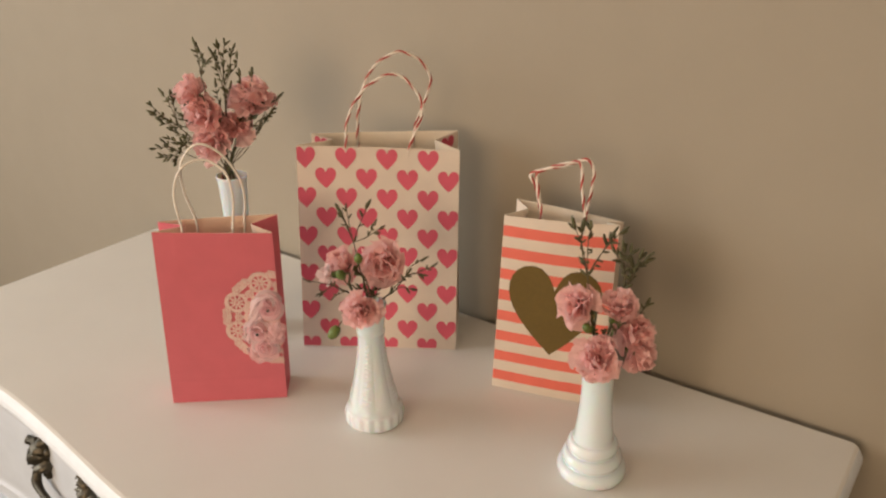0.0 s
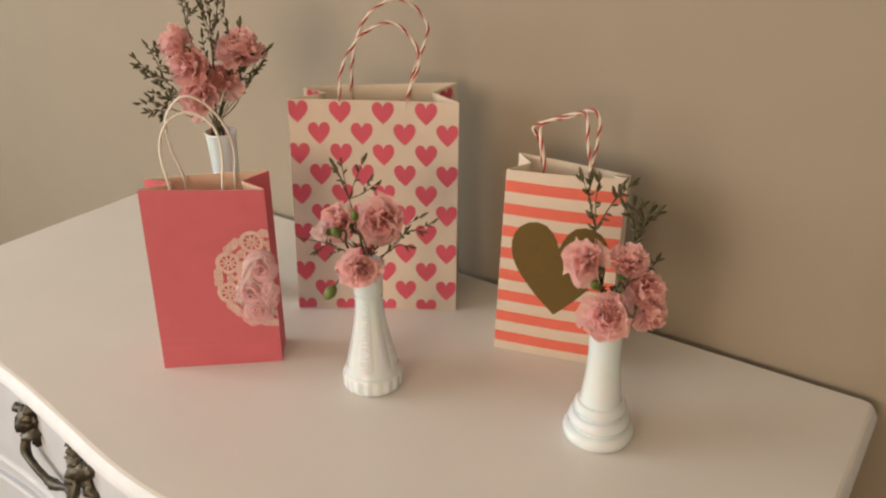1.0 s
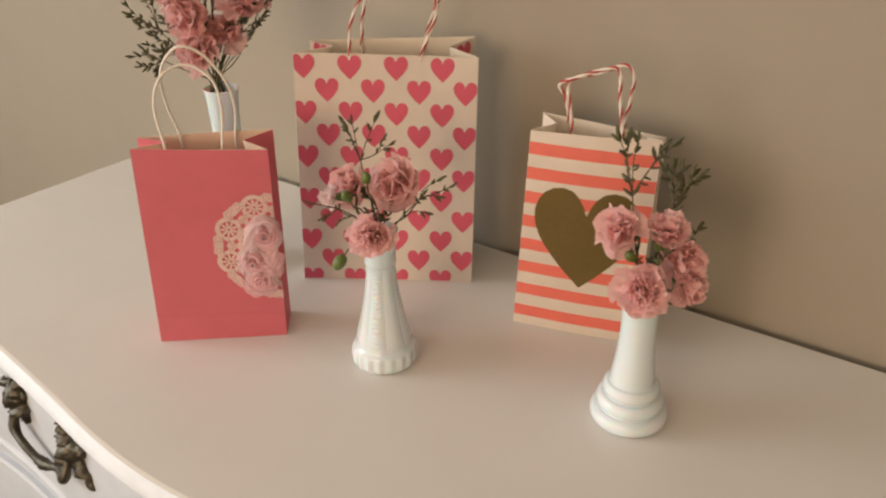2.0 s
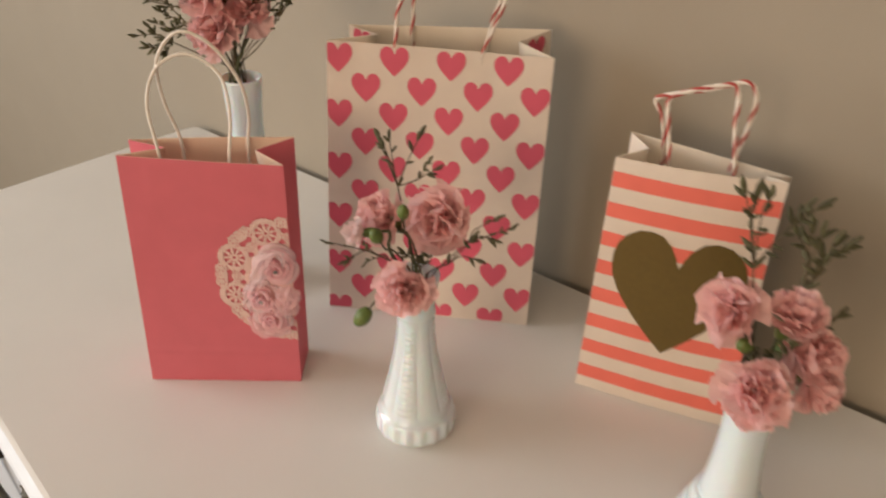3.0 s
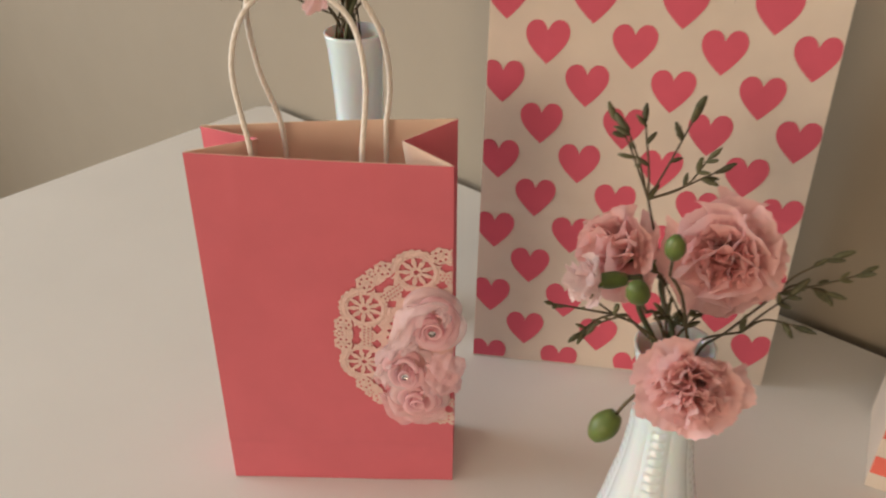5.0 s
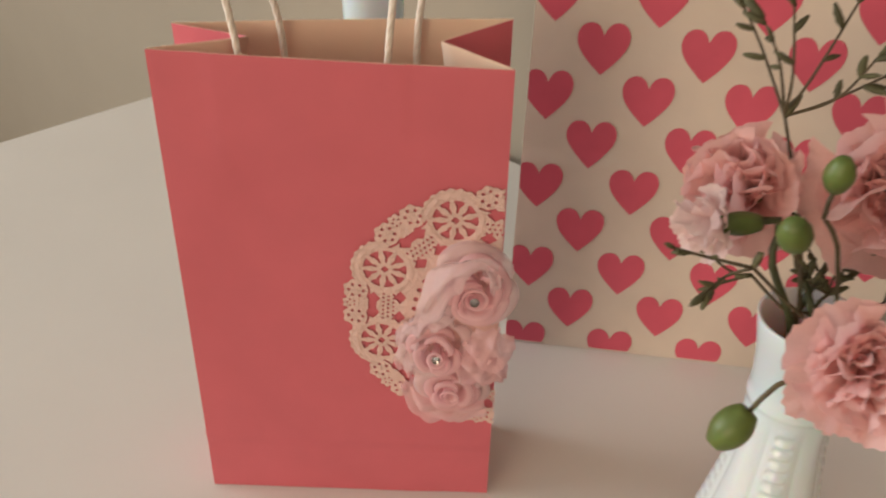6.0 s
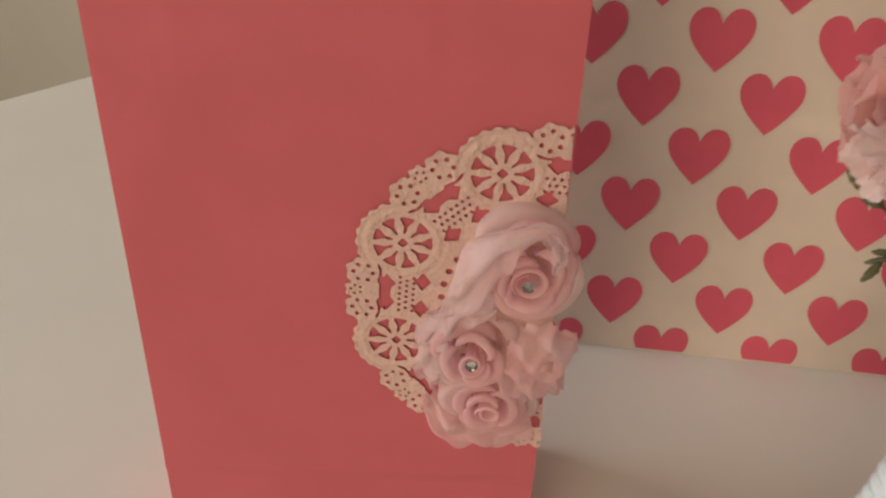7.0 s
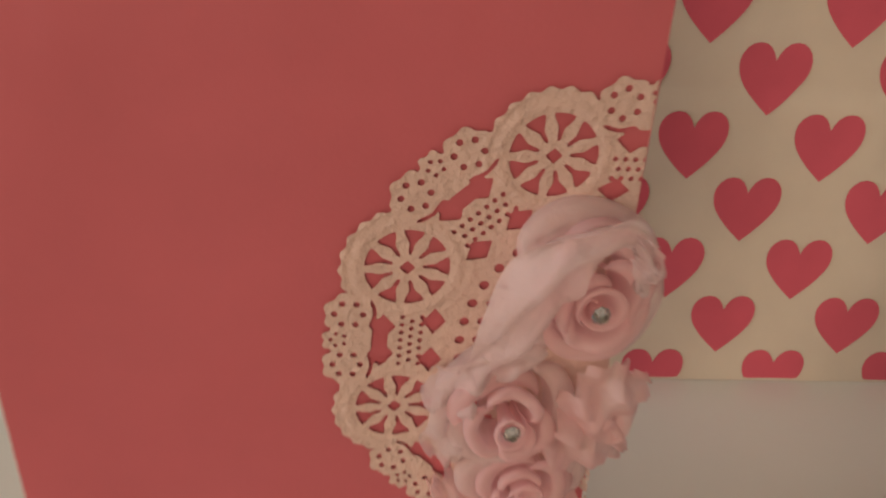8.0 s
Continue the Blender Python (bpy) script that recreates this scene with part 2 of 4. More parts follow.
# ---- dresser ----
LEFT, RIGHT = 0.003, 1.176
BOW_D = [0, 0.07, 0.15, 0.2, 0.25, 0.33, 0.4, 0.5, 0.56, 0.63]
BOW_Y = [-0.5275, -0.5235, -0.512, -0.505, -0.4985, -0.4905, -0.4895, -0.495, -0.497, -0.490]


def front_y(x):
    """The serpentine front line of the top."""
    return sum(float(np.interp(abs(x + k * 0.012 - 0.64), BOW_D, BOW_Y)) for k in range(-3, 4)) / 7


def outline(inset, steps=70):
    x0, x1 = LEFT + inset, RIGHT - inset
    pts = [(x0, -0.012), (x0 + 0.004, -0.004), (x0 + 0.012, -0.0005), (x1 - 0.006, -0.0005), (x1 - 0.004, -0.001), (x1 - 0.001, -0.005), (x1, -0.008)]
    rc = 0.03
    yr, yl = front_y(x1) + inset, front_y(x0) + inset
    pts += [(x1 - rc + rc * math.cos(w), yr + rc - rc * math.sin(w)) for w in (math.pi / 2 * k / 6 for k in range(7))]
    pts += [(x, front_y(x) + inset) for x in np.linspace(x1 - rc, x0 + rc, steps)[1:-1]]
    pts += [(x0 + rc - rc * math.sin(w), yl + rc - rc * math.cos(w)) for w in (math.pi / 2 * k / 6 for k in range(7))]
    return pts


def prism(levels, cap=True):
    """Rings of equal length, each (points, z), joined into a closed body."""
    verts, faces = [], []
    n = len(levels[0][0])
    for pts, z in levels:
        verts += [(x, y, z) for x, y in pts]
    for j in range(len(levels) - 1):
        for k in range(n):
            a, b = j * n + k, j * n + (k + 1) % n
            faces.append((a, b, b + n, a + n))
    faces.append(tuple(range(n)))
    faces.append(tuple((len(levels) - 1) * n + k for k in reversed(range(n))))
    return verts, faces


dresser = thing("dresser", (0.6, -0.25, 0.0), "white painted dresser with serpentine front and bronze pulls", "dresser")
v, f = prism([(outline(0.006), TABLE), (outline(0.0022), TABLE - 0.0012)])
part("top", mesh_of("top", v, f, TOP), dresser, "smooth off-white painted top")
v, f = prism([(outline(k), TABLE - d) for k, d in ((0.0022, 0.0012), (0.0, 0.004), (-0.003, 0.010), (-0.004, 0.016), (-0.003, 0.021), (0.001, 0.026), (0.008, 0.029), (0.018, 0.0292))])
part("edge_moulding", mesh_of("edge_moulding", v, f[:-2] + [f[-1]], EDGE), dresser, "bright white moulded edge of the top")
BODY = 0.020
lv = []
for z in (0.771, 0.70, 0.60, 0.50, 0.40, 0.30, 0.20, 0.13):
    swell = 0.012 * math.sin(math.pi * min(1.0, (0.771 - z) / 0.55))
    lv.append((outline(BODY - swell), z))
v, f = prism(lv)
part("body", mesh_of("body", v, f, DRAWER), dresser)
for x, y in ((0.07, -0.05), (1.137, -0.05), (0.075, -0.44), (1.132, -0.44)):
    vv, ff = tube(spline([(x, y, 0.14), (x, y - 0.01, 0.09), (x, y + 0.006, 0.04), (x, y - 0.008, 0.0)], 10)[0], lambda t: 0.03 - 0.014 * math.sin(2.2 * t), 12)
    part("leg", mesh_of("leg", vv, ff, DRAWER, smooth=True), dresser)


def drawer(x0, x1, z0, z1):
    """A drawer front that follows the serpentine line, with a raised bead round its rim."""
    verts, faces, nx, rows = [], [], 36, []
    h = z1 - z0
    for e, out in ((0.0, -0.004), (0.0, 0.006), (0.004, 0.0085), (0.010, 0.0085), (0.014, 0.0055), (0.018, 0.005), (0.030, 0.006)):
        rows.append((z0 + e, out))
    rows += [(z0 + h * 0.5, 0.007)] + [(z1 - (z - z0), out) for z, out in reversed(rows)]
    for z, out in rows:
        swell = 0.012 * math.sin(math.pi * min(1.0, (0.771 - z) / 0.55))
        for i in range(nx + 1):
            x = x0 + (x1 - x0) * i / nx
            rim = min(i, nx - i)
            o = out if rim > 0 else min(out, 0.002)
            verts.append((x, front_y(x) + BODY - swell - o, z))
    for j in range(len(rows) - 1):
        for i in range(nx):
            a = j * (nx + 1) + i
            faces.append((a, a + 1, a + nx + 2, a + nx + 1))
    return verts, faces


def leafy(verts, faces, centre, along, length, width, thick, seed):
    """A cast leaf: a lobed, ribbed blade that stands off the drawer front."""
    rnd = random.Random(seed)
    a = Vector(along).normalized()
    out = Vector((0, -1, 0))
    side = out.cross(a).normalized()
    start, n, m = len(verts), 10, 8
    for i in range(n + 1):
        t = i / n
        w = width * (math.sin(math.pi * min(1, t * 0.92 + 0.06)) ** 0.7) * (1 + 0.28 * math.sin(t * 17 + seed))
        for k in range(m):
            q = 2 * math.pi * k / m
            p = Vector(centre) + a * (length * (t - 0.5)) + side * (w * math.cos(q)) + out * (thick * (0.9 + 0.5 * math.sin(t * 14 + k)) * max(-0.3, math.sin(q)) * (0.5 + math.sin(math.pi * t)))
            verts.append(p + Vector((rnd.uniform(-1, 1), rnd.uniform(-1, 1), rnd.uniform(-1, 1))) * 0.0006)
    for i in range(n):
        for k in range(m):
            p, q = start + i * m + k, start + i * m + (k + 1) % m
            faces.append((p, q, q + m, p + m))
    faces.append(tuple(start + k for k in reversed(range(m))))
    faces.append(tuple(start + n * m + k for k in range(m)))


def face_y(x, z):
    """The drawer fronts' face."""
    return front_y(x) + BODY - 0.012 * math.sin(math.pi * min(1.0, (0.771 - z) / 0.55)) - 0.006


def drawer_pull(owner, x, z):
    """Two cast leaf rosettes with a bail between them that hangs off the drawer front."""
    y = face_y(x, z)
    posts = []
    for s in (-1, 1):
        verts, faces = [], []
        cx = x + s * 0.062
        cy = face_y(cx, z) - 0.001
        for dx, dz, ax, az, long, wide, thick, seed in ((-0.004, 0.016, -0.45, 1, 0.034, 0.011, 0.008, 1), (0.004, 0.002, 0.9, -0.5, 0.050, 0.016, 0.010, 4),
                                                        (-0.006, -0.006, 0.3, 1, 0.040, 0.014, 0.010, 8), (0.016, 0.008, 1, 0.5, 0.036, 0.011, 0.007, 11),
                                                        (0.027, -0.014, 0.8, -0.9, 0.042, 0.0085, 0.006, 15), (-0.012, 0.026, -0.8, 0.5, 0.018, 0.006, 0.006, 19)):
            leafy(verts, faces, (cx + s * dx, face_y(cx + s * dx, z + dz) - 0.001, z + dz), (ax * s, 0, az), long, wide, thick, seed + s)
        part("rosette", mesh_of("rosette", verts, faces, BRONZE, smooth=True), owner, "leaf-shaped bronze rosette")
        posts.append(Vector((cx, cy - 0.007, z - 0.008)))
    a, b = posts
    low = Vector((x, y - 0.016, z - 0.046))
    path, _ = spline([a, a + Vector((0.002, -0.009, -0.020)), low + Vector((-0.032, 0, 0.010)), low, low + Vector((0.032, 0, 0.010)), b + Vector((-0.002, -0.009, -0.020)), b], 44)
    ring = lambda t, at, wide: math.exp(-((t - at) / wide) ** 2)
    verts, faces = tube(path, lambda t: 0.0046 + 0.0030 * ring(t, 0.5, 0.018) + 0.0022 * ring(t, 0.46, 0.010) + 0.0022 * ring(t, 0.54, 0.010) + 0.0016 * ring(t, 0.12, 0.06) + 0.0016 * ring(t, 0.88, 0.06), 12)
    part("bail", mesh_of("bail", verts, faces, BRONZE, smooth=True), owner, "curved bronze bail handle")


for z0, z1 in ((0.607, 0.764), (0.412, 0.585), (0.205, 0.392)):
    vv, ff = drawer(0.085, 1.12, z0, z1)
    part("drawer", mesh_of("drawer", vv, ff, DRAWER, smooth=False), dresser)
    for hx in (0.410, 0.80):
        drawer_pull(dresser, hx, (z0 + z1) / 2 + 0.038 * (z0 > 0.6))

dresser.matrix_basis = Matrix.Translation((0.6, -0.001, 0)) @ Matrix.Rotation(TURN, 4, "Z") @ Matrix.Translation((0.0, -0.25, 0))


# ---- paper bags ----
class Sheet:
    """The plane of a bag's front: metres along its foot (u), up (v) and outward."""

    def __init__(self, foot, along, tall, bow, seed, corners, twist=(0.0, 0.0)):
        self.o, self.u = Vector(foot), Vector(along).normalized()
        self.n = self.u.cross(Vector(tall)).normalized()
        self.v = self.n.cross(self.u)
        self.bow, self.seed, self.c = bow, seed, [Vector(c) for c in corners]   # corners (u, v): bl, br, tr, tl
        self.creases = {1.0: ((0.0335, 0.0006), (0.0295, -0.0003)), 5.0: ((0.119, 0.0006), (0.127, -0.0005))}.get(seed, ())
        self.patch = 0.0003 if seed < 6 else 0.0     # the card under the handles shows through
        self.twist = twist      # how far the top corners, left and right, stand out of the plane

    def at(self, u, v, off=0.0):
        w, h = self.c[1].x, self.c[2].y
        s, t = max(0, min(1, u / w)), max(0, min(1, v / h))
        b = self.bow * math.sin(math.pi * s) * (0.35 + 0.65 * t)
        b += 0.0006 * noise.noise((u * 28 + self.seed, v * 17, 3.1)) * min(1, 6 * s, 6 * (1 - s))
        b += t * (self.twist[0] * (1 - s) + self.twist[1] * s)
        k = max(0.0, min(1.0, (s - 0.19) / 0.02, (0.75 - s) / 0.02, (t - 0.80) / 0.012))
        b += self.patch * k * k * (3 - 2 * k)
        for line, depth in self.creases:
            b += depth * math.exp(-((v - line) / 0.003) ** 2)
        return self.o + self.u * u + self.v * v + self.n * (off + b)

    def uv(self, s, t):
        bl, br, tr, tl = self.c
        return (bl * (1 - s) + br * s) * (1 - t) + (tl * (1 - s) + tr * s) * t

    def spot(self, s, t, off=0.0):
        q = self.uv(s, t)
        return self.at(q.x, q.y, off)


def paper(name, fn, nu, nv, mats, parent, thick=0.0006, outward=1):
    """A sheet of paper fn(s, t) with a back of its own."""
    verts, faces, index = [], [], []
    grid = [[Vector(fn(i / nu, j / nv)) for i in range(nu + 1)] for j in range(nv + 1)]
    for j in range(nv + 1):
        for i in range(nu + 1):
            verts.append(grid[j][i])
    for j in range(nv + 1):
        for i in range(nu + 1):
            du = grid[j][min(i + 1, nu)] - grid[j][max(i - 1, 0)]
            dv = grid[min(j + 1, nv)][i] - grid[max(j - 1, 0)][i]
            nrm = du.cross(dv).normalized() if du.cross(dv).length > 1e-12 else Vector((0, 0, 1))
            verts.append(grid[j][i] - nrm * thick)
    half, w = (nu + 1) * (nv + 1), nu + 1
    for j in range(nv):
        for i in range(nu):
            a = j * w + i
            faces.append((a, a + 1, a + w + 1, a + w))
            index.append(0)
            b = a + half
            faces.append((b, b + w, b + w + 1, b + 1))
            index.append(1)
    rim = [(j * w, (j + 1) * w) for j in range(nv)] +  [((j + 1) * w + nu, j * w + nu) for j in range(nv)]
    rim += [(i + 1, i) for i in range(nu)] + [(nv * w + i, nv * w + i + 1) for i in range(nu)]
    for a, b in rim:
        n = len(verts)
        verts += [verts[a], verts[b], verts[b + half], verts[a + half]]
        faces.append((n, n + 1, n + 2, n + 3))
        index.append(1 if a >= nv * w and b >= nv * w else 0)
    return part(name, mesh_of(name, verts, faces, mats, index, smooth=True), parent)


def paper_bag(bag, sheet, depth, back_top, mid_in, mats):
    """Front, back, two gussets that fold inward at the mouth, and a foot. back_top: left and right top corners of the back."""
    inward = -sheet.n.copy()
    inward.z = 0
    inward.normalize()
    paper("front_panel", lambda s, t: sheet.spot(s, t), 64, 96, mats, bag)
    bl, br, tr, tl = [sheet.spot(s, t) for s, t in ((0, 0), (1, 0), (1, 1), (0, 1))]
    bbl, bbr = bl + inward * depth, br + inward * depth
    btl, btr = Vector(back_top[0]), Vector(back_top[1])

    def back(s, t):
        p = (bbr * (1 - s) + bbl * s) * (1 - t) + (btr * (1 - s) + btl * s) * t
        return p + inward * (0.0015 * math.sin(math.pi * s) + 0.001 * noise.noise((s * 4, t * 6, sheet.seed)))

    paper("back_panel", back, 16, 20, mats, bag)
    for k, (f0, f1, b0, b1, sign, deep) in enumerate(((bl, tl, bbl, btl, 1, mid_in[0]), (br, tr, bbr, btr, -1, mid_in[1]))):
        def side(s, t, f0=f0, f1=f1, b0=b0, b1=b1, sign=sign, deep=deep):
            fr, bk = f0.lerp(f1, t) + inward * 0.0014 + sheet.u * (sign * 0.0004), b0.lerp(b1, t) - inward * 0.0012
            m = (fr + bk) / 2 + sheet.u * (sign * deep * max(0.0, (t - 0.12) / 0.88) ** 1.1)
            q = fr.lerp(m, s * 2) if s <= 0.5 else m.lerp(bk, s * 2 - 1)
            return q
        fn = side if sign < 0 else (lambda s, t, g=side: g(1 - s, t))
        paper("gusset", fn, 8, 20, mats, bag)
    paper("bottom_panel", lambda s, t: bl.lerp(br, 0.015 + 0.97 * s).lerp(bbl.lerp(bbr, 0.015 + 0.97 * s), 0.98 - 0.96 * t) + Vector((0, 0, 0.0006)), 2, 2, mats, bag)


def twisted_handle(bag, points, r, pitch, white, red=None, label="", shift=(0, 0, 0)):
    points = [Vector(p) + Vector(shift) * (1 if i in (0, 1, len(points) - 1, len(points) - 2) else 0.3) for i, p in enumerate(points)]
    path, length = spline(points, 150)
    turns = lambda ph: (lambda i: ph + 2 * math.pi * length / pitch * i / 150)
    k, q = (0.60, 0.50) if red is not None else (0.78, 0.26)
    verts, faces = tube(path, r * k, 8, turns(0.0), r * q)
    tube(path, r * k, 8, turns(2 * math.pi / 3), r * q, verts, faces)
    if red is None:
        tube(path, r * k, 8, turns(4 * math.pi / 3), r * q, verts, faces)
    handle = part("handle", mesh_of("handle", verts, faces, white, smooth=True), bag, label)
    if red is not None:
        verts, faces = tube(path, r * 0.74, 8, turns(4 * math.pi / 3), r * 0.50)
        sub = new("red_strand", mesh_of("red_strand", verts, faces, red, smooth=True))
        sub.parent = handle
        sub["label"] = "dark red twine strand"
    return handle


def heart_line(n=36, notch=0.24, lobe=0.54):
    """A heart within a unit square about (0, 0): the tip at (0, -0.5), the lobes' tops at y = 0.5."""
    pts = []
    knots = [(0, 0.5 - notch), (0.06, 0.5 - notch * 0.45), (0.145, 0.475), (0.255, 0.5), (0.38, 0.46), (0.47, 0.345), (0.495, 0.20), (0.455, 0.03), (0.34, -0.15), (0.17, -0.34), (0.0, -0.5)]
    half, _ = spline([(x, y, 0) for x, y in knots], n // 2)
    right = [(p.x, p.y) for p in half]
    return right + [(-x, y) for x, y in reversed(right[1:-1])]


def flat_heart(name, sheet, cu, cv, wide, high, mat, off, rings=2, notch=0.24, floor=None, lean=0.0, limit=None):
    """A printed or cut heart that lies on the sheet, cut off below floor."""
    line = heart_line(notch=notch)
    verts, faces, n = [], [], len(line)
    c, s = math.cos(lean), math.sin(lean)

    def place(x, y):
        u, v = cu + (x * c - y * s) * wide, cv + (x * s + y * c) * high
        if floor is not None:
            v = max(v, floor)
        if limit is not None:
            u = min(max(u, limit[0]), limit[1])
        return sheet.at(u, v, off)

    verts.append(place(0, -0.02))
    for k in range(1, rings + 1):
        for x, y in line:
            verts.append(place(x * k / rings, -0.02 + (y + 0.02) * k / rings))
    for i in range(n):
        faces.append((0, 1 + (i + 1) % n, 1 + i))
    for k in range(rings - 1):
        for i in range(n):
            a, b = 1 + k * n + i, 1 + k * n + (i + 1) % n
            faces.append((a, b, b + n, a + n))
    return mesh_of(name, verts, faces, mat, smooth=True)


# coral pink bag with the lace
pink_bag = thing("gift_bag", (0.53, -0.31, TABLE), "coral pink paper bag with lace doily and chiffon roses", "gift bag", "gift bags on the dresser")
PS = Sheet((0.4928, -0.387, TABLE), (0.75212, 0.65903, 0), (0.00538, -0.00614, 1.0), 0.0006, 1.0, [(0.0, 0.0003), (0.1348, 0.0003), (0.1374, 0.2193), (0.0059, 0.2208)], (-0.0043, 0.0069))
paper_bag(pink_bag, PS, 0.048, [(0.4732, -0.3569, 1.0203), (0.5697, -0.2650, 1.0222)], (0.033, 0.026), [PINK, PINK_IN])
twisted_handle(pink_bag, [(0.5216, -0.3611, 0.9966), (0.5196, -0.3611, 1.0201), (0.5080, -0.3556, 1.0592), (0.5092, -0.3427, 1.0849), (0.5240, -0.3250, 1.0937), (0.5442, -0.3128, 1.0801),
                          (0.5557, -0.3146, 1.0536), (0.5609, -0.3248, 1.0175), (0.5609, -0.3253, 0.9968)], 0.0014, 0.015, CORD, label="twisted white paper cord handle", shift=(-0.0046, 0.0052, 0))
twisted_handle(pink_bag, [(0.5051, -0.3275, 0.9971), (0.5045, -0.3284, 1.0234), (0.5026, -0.3371, 1.0559), (0.5070, -0.3400, 1.0901), (0.5233, -0.3290, 1.1123), (0.5386, -0.3125, 1.1026),
                          (0.5482, -0.2973, 1.0733), (0.5481, -0.2914, 1.0451), (0.5433, -0.2907, 1.0200), (0.5425, -0.2916, 0.9974)], 0.0014, 0.015, CORD, label="twisted white paper cord handle", shift=(0.0015, -0.0018, 0))

# ---- lace doily ----
LACE_C, LACE_R = np.array([0.1331, 0.1115]), 0.0489
SPACE = radians(45)
WHEELS = [radians(108.4) + SPACE * k for k in range(-3, 6)]


def lace_field(u, v):
    """How far inside the paper of the doily a point lies (metres, below 0: a hole)."""
    x, y = u - LACE_C[0], v - LACE_C[1]
    r, a = np.hypot(x, y), np.arctan2(y, x)
    f = np.maximum(0.037 - r, -(np.abs(r - 0.042) - 0.006))
    for w in WHEELS:
        cx, cy = LACE_R * math.cos(w), LACE_R * math.sin(w)
        d, q = np.hypot(x - cx, y - cy), np.arctan2(y - cy, x - cx)
        f = np.maximum(f, 0.0139 + 0.00035 * np.cos(q * 22) - d)
        mid = w + SPACE / 2
        for da, rr, rad in ((0.118, 0.0570, 0.0052), (-0.118, 0.0570, 0.0052), (0.0, 0.0586, 0.0034)):
            sx, sy = rr * math.cos(mid + da), rr * math.sin(mid + da)
            ds, qs = np.hypot(x - sx, y - sy), np.arctan2(y - sy, x - sx)
            f = np.maximum(f, rad + 0.0004 * np.cos(qs * 7) - ds)
        # bridge between two wheels
        ma = np.abs((a - mid + np.pi) % (2 * np.pi) - np.pi)
        f = np.maximum(f, np.minimum(0.0022 - np.abs(r - 0.0537), 0.0105 - ma * r))
    for w in WHEELS:
        cx, cy = LACE_R * math.cos(w), LACE_R * math.sin(w)
        d, q = np.hypot(x - cx, y - cy), np.arctan2(y - cy, x - cx)
        # wheel holes between spokes, round a small square hub
        spoke = np.abs(((q * 9 / (2 * np.pi)) % 1.0) - 0.5) * 2 * np.pi / 9 * d
        knob = 0.00085 + 0.00055 * np.exp(-((d - 0.0058) / 0.0014) ** 2)
        hole = np.minimum(np.minimum(0.0089 - d, d - 0.0031), spoke - knob)
        f = np.minimum(f, -np.minimum(hole, 0.002))
        hub = 0.0013 - (np.abs(x - cx) + np.abs(y - cy)) * 0.75
        f = np.minimum(f, -hub)
        mid = w + SPACE / 2
        for da, rr, n, ring, size in ((0.118, 0.0570, 6, 0.0030, 0.00072), (-0.118, 0.0570, 6, 0.0030, 0.00072), (0.0, 0.0586, 5, 0.0016, 0.0005)):
            sx, sy = rr * math.cos(mid + da), rr * math.sin(mid + da)
            for k in range(n):
                w2 = mid + 2 * math.pi * k / n
                f = np.minimum(f, -(size - np.hypot(x - sx - ring * math.cos(w2), (y - sy - ring * math.sin(w2)))))
        # slits, a diamond and a dotted net in the gap
        dx = x * math.cos(mid) + y * math.sin(mid)
        dy = -x * math.sin(mid) + y * math.cos(mid)
        for s in (-1, 1):
            f = np.minimum(f, -(0.0026 - np.abs(dx - 0.0493) * 0.9 - np.abs(dy - s * 0.0036) * 0.75))
            slit = np.hypot(dx - 0.0570, dy - s * 0.0069)
            f = np.minimum(f, -np.minimum(0.00042 - np.abs(slit - 0.0058), 0.0522 - dx))
            f = np.minimum(f, -(0.0021 - np.abs(dx - 0.0383) * 0.8 - np.abs(dy - s * 0.0052) * 0.6))
        net = np.minimum(0.0068 - np.abs(dy), 0.0032 - np.abs(dx - 0.0434))
        gx, gy = (dx / 0.0021) % 1.0 - 0.5, ((dy / 0.0021 + 0.5 * (np.floor(dx / 0.0021) % 2)) % 1.0) - 0.5
        dots = 0.00058 - np.hypot(gx, gy) * 0.0021
        f = np.minimum(f, -np.minimum(dots, net))
    # rings of small holes nearer the middle
    for rr, n, size in ((0.0322, 40, 0.0011), (0.0285, 36, 0.0009)):
        da = (a * n / (2 * np.pi)) % 1.0 - 0.5
        f = np.minimum(f, -(size - np.hypot(r - rr, da * 2 * np.pi / n * rr)))
    return np.minimum(f, 0.1362 - u)


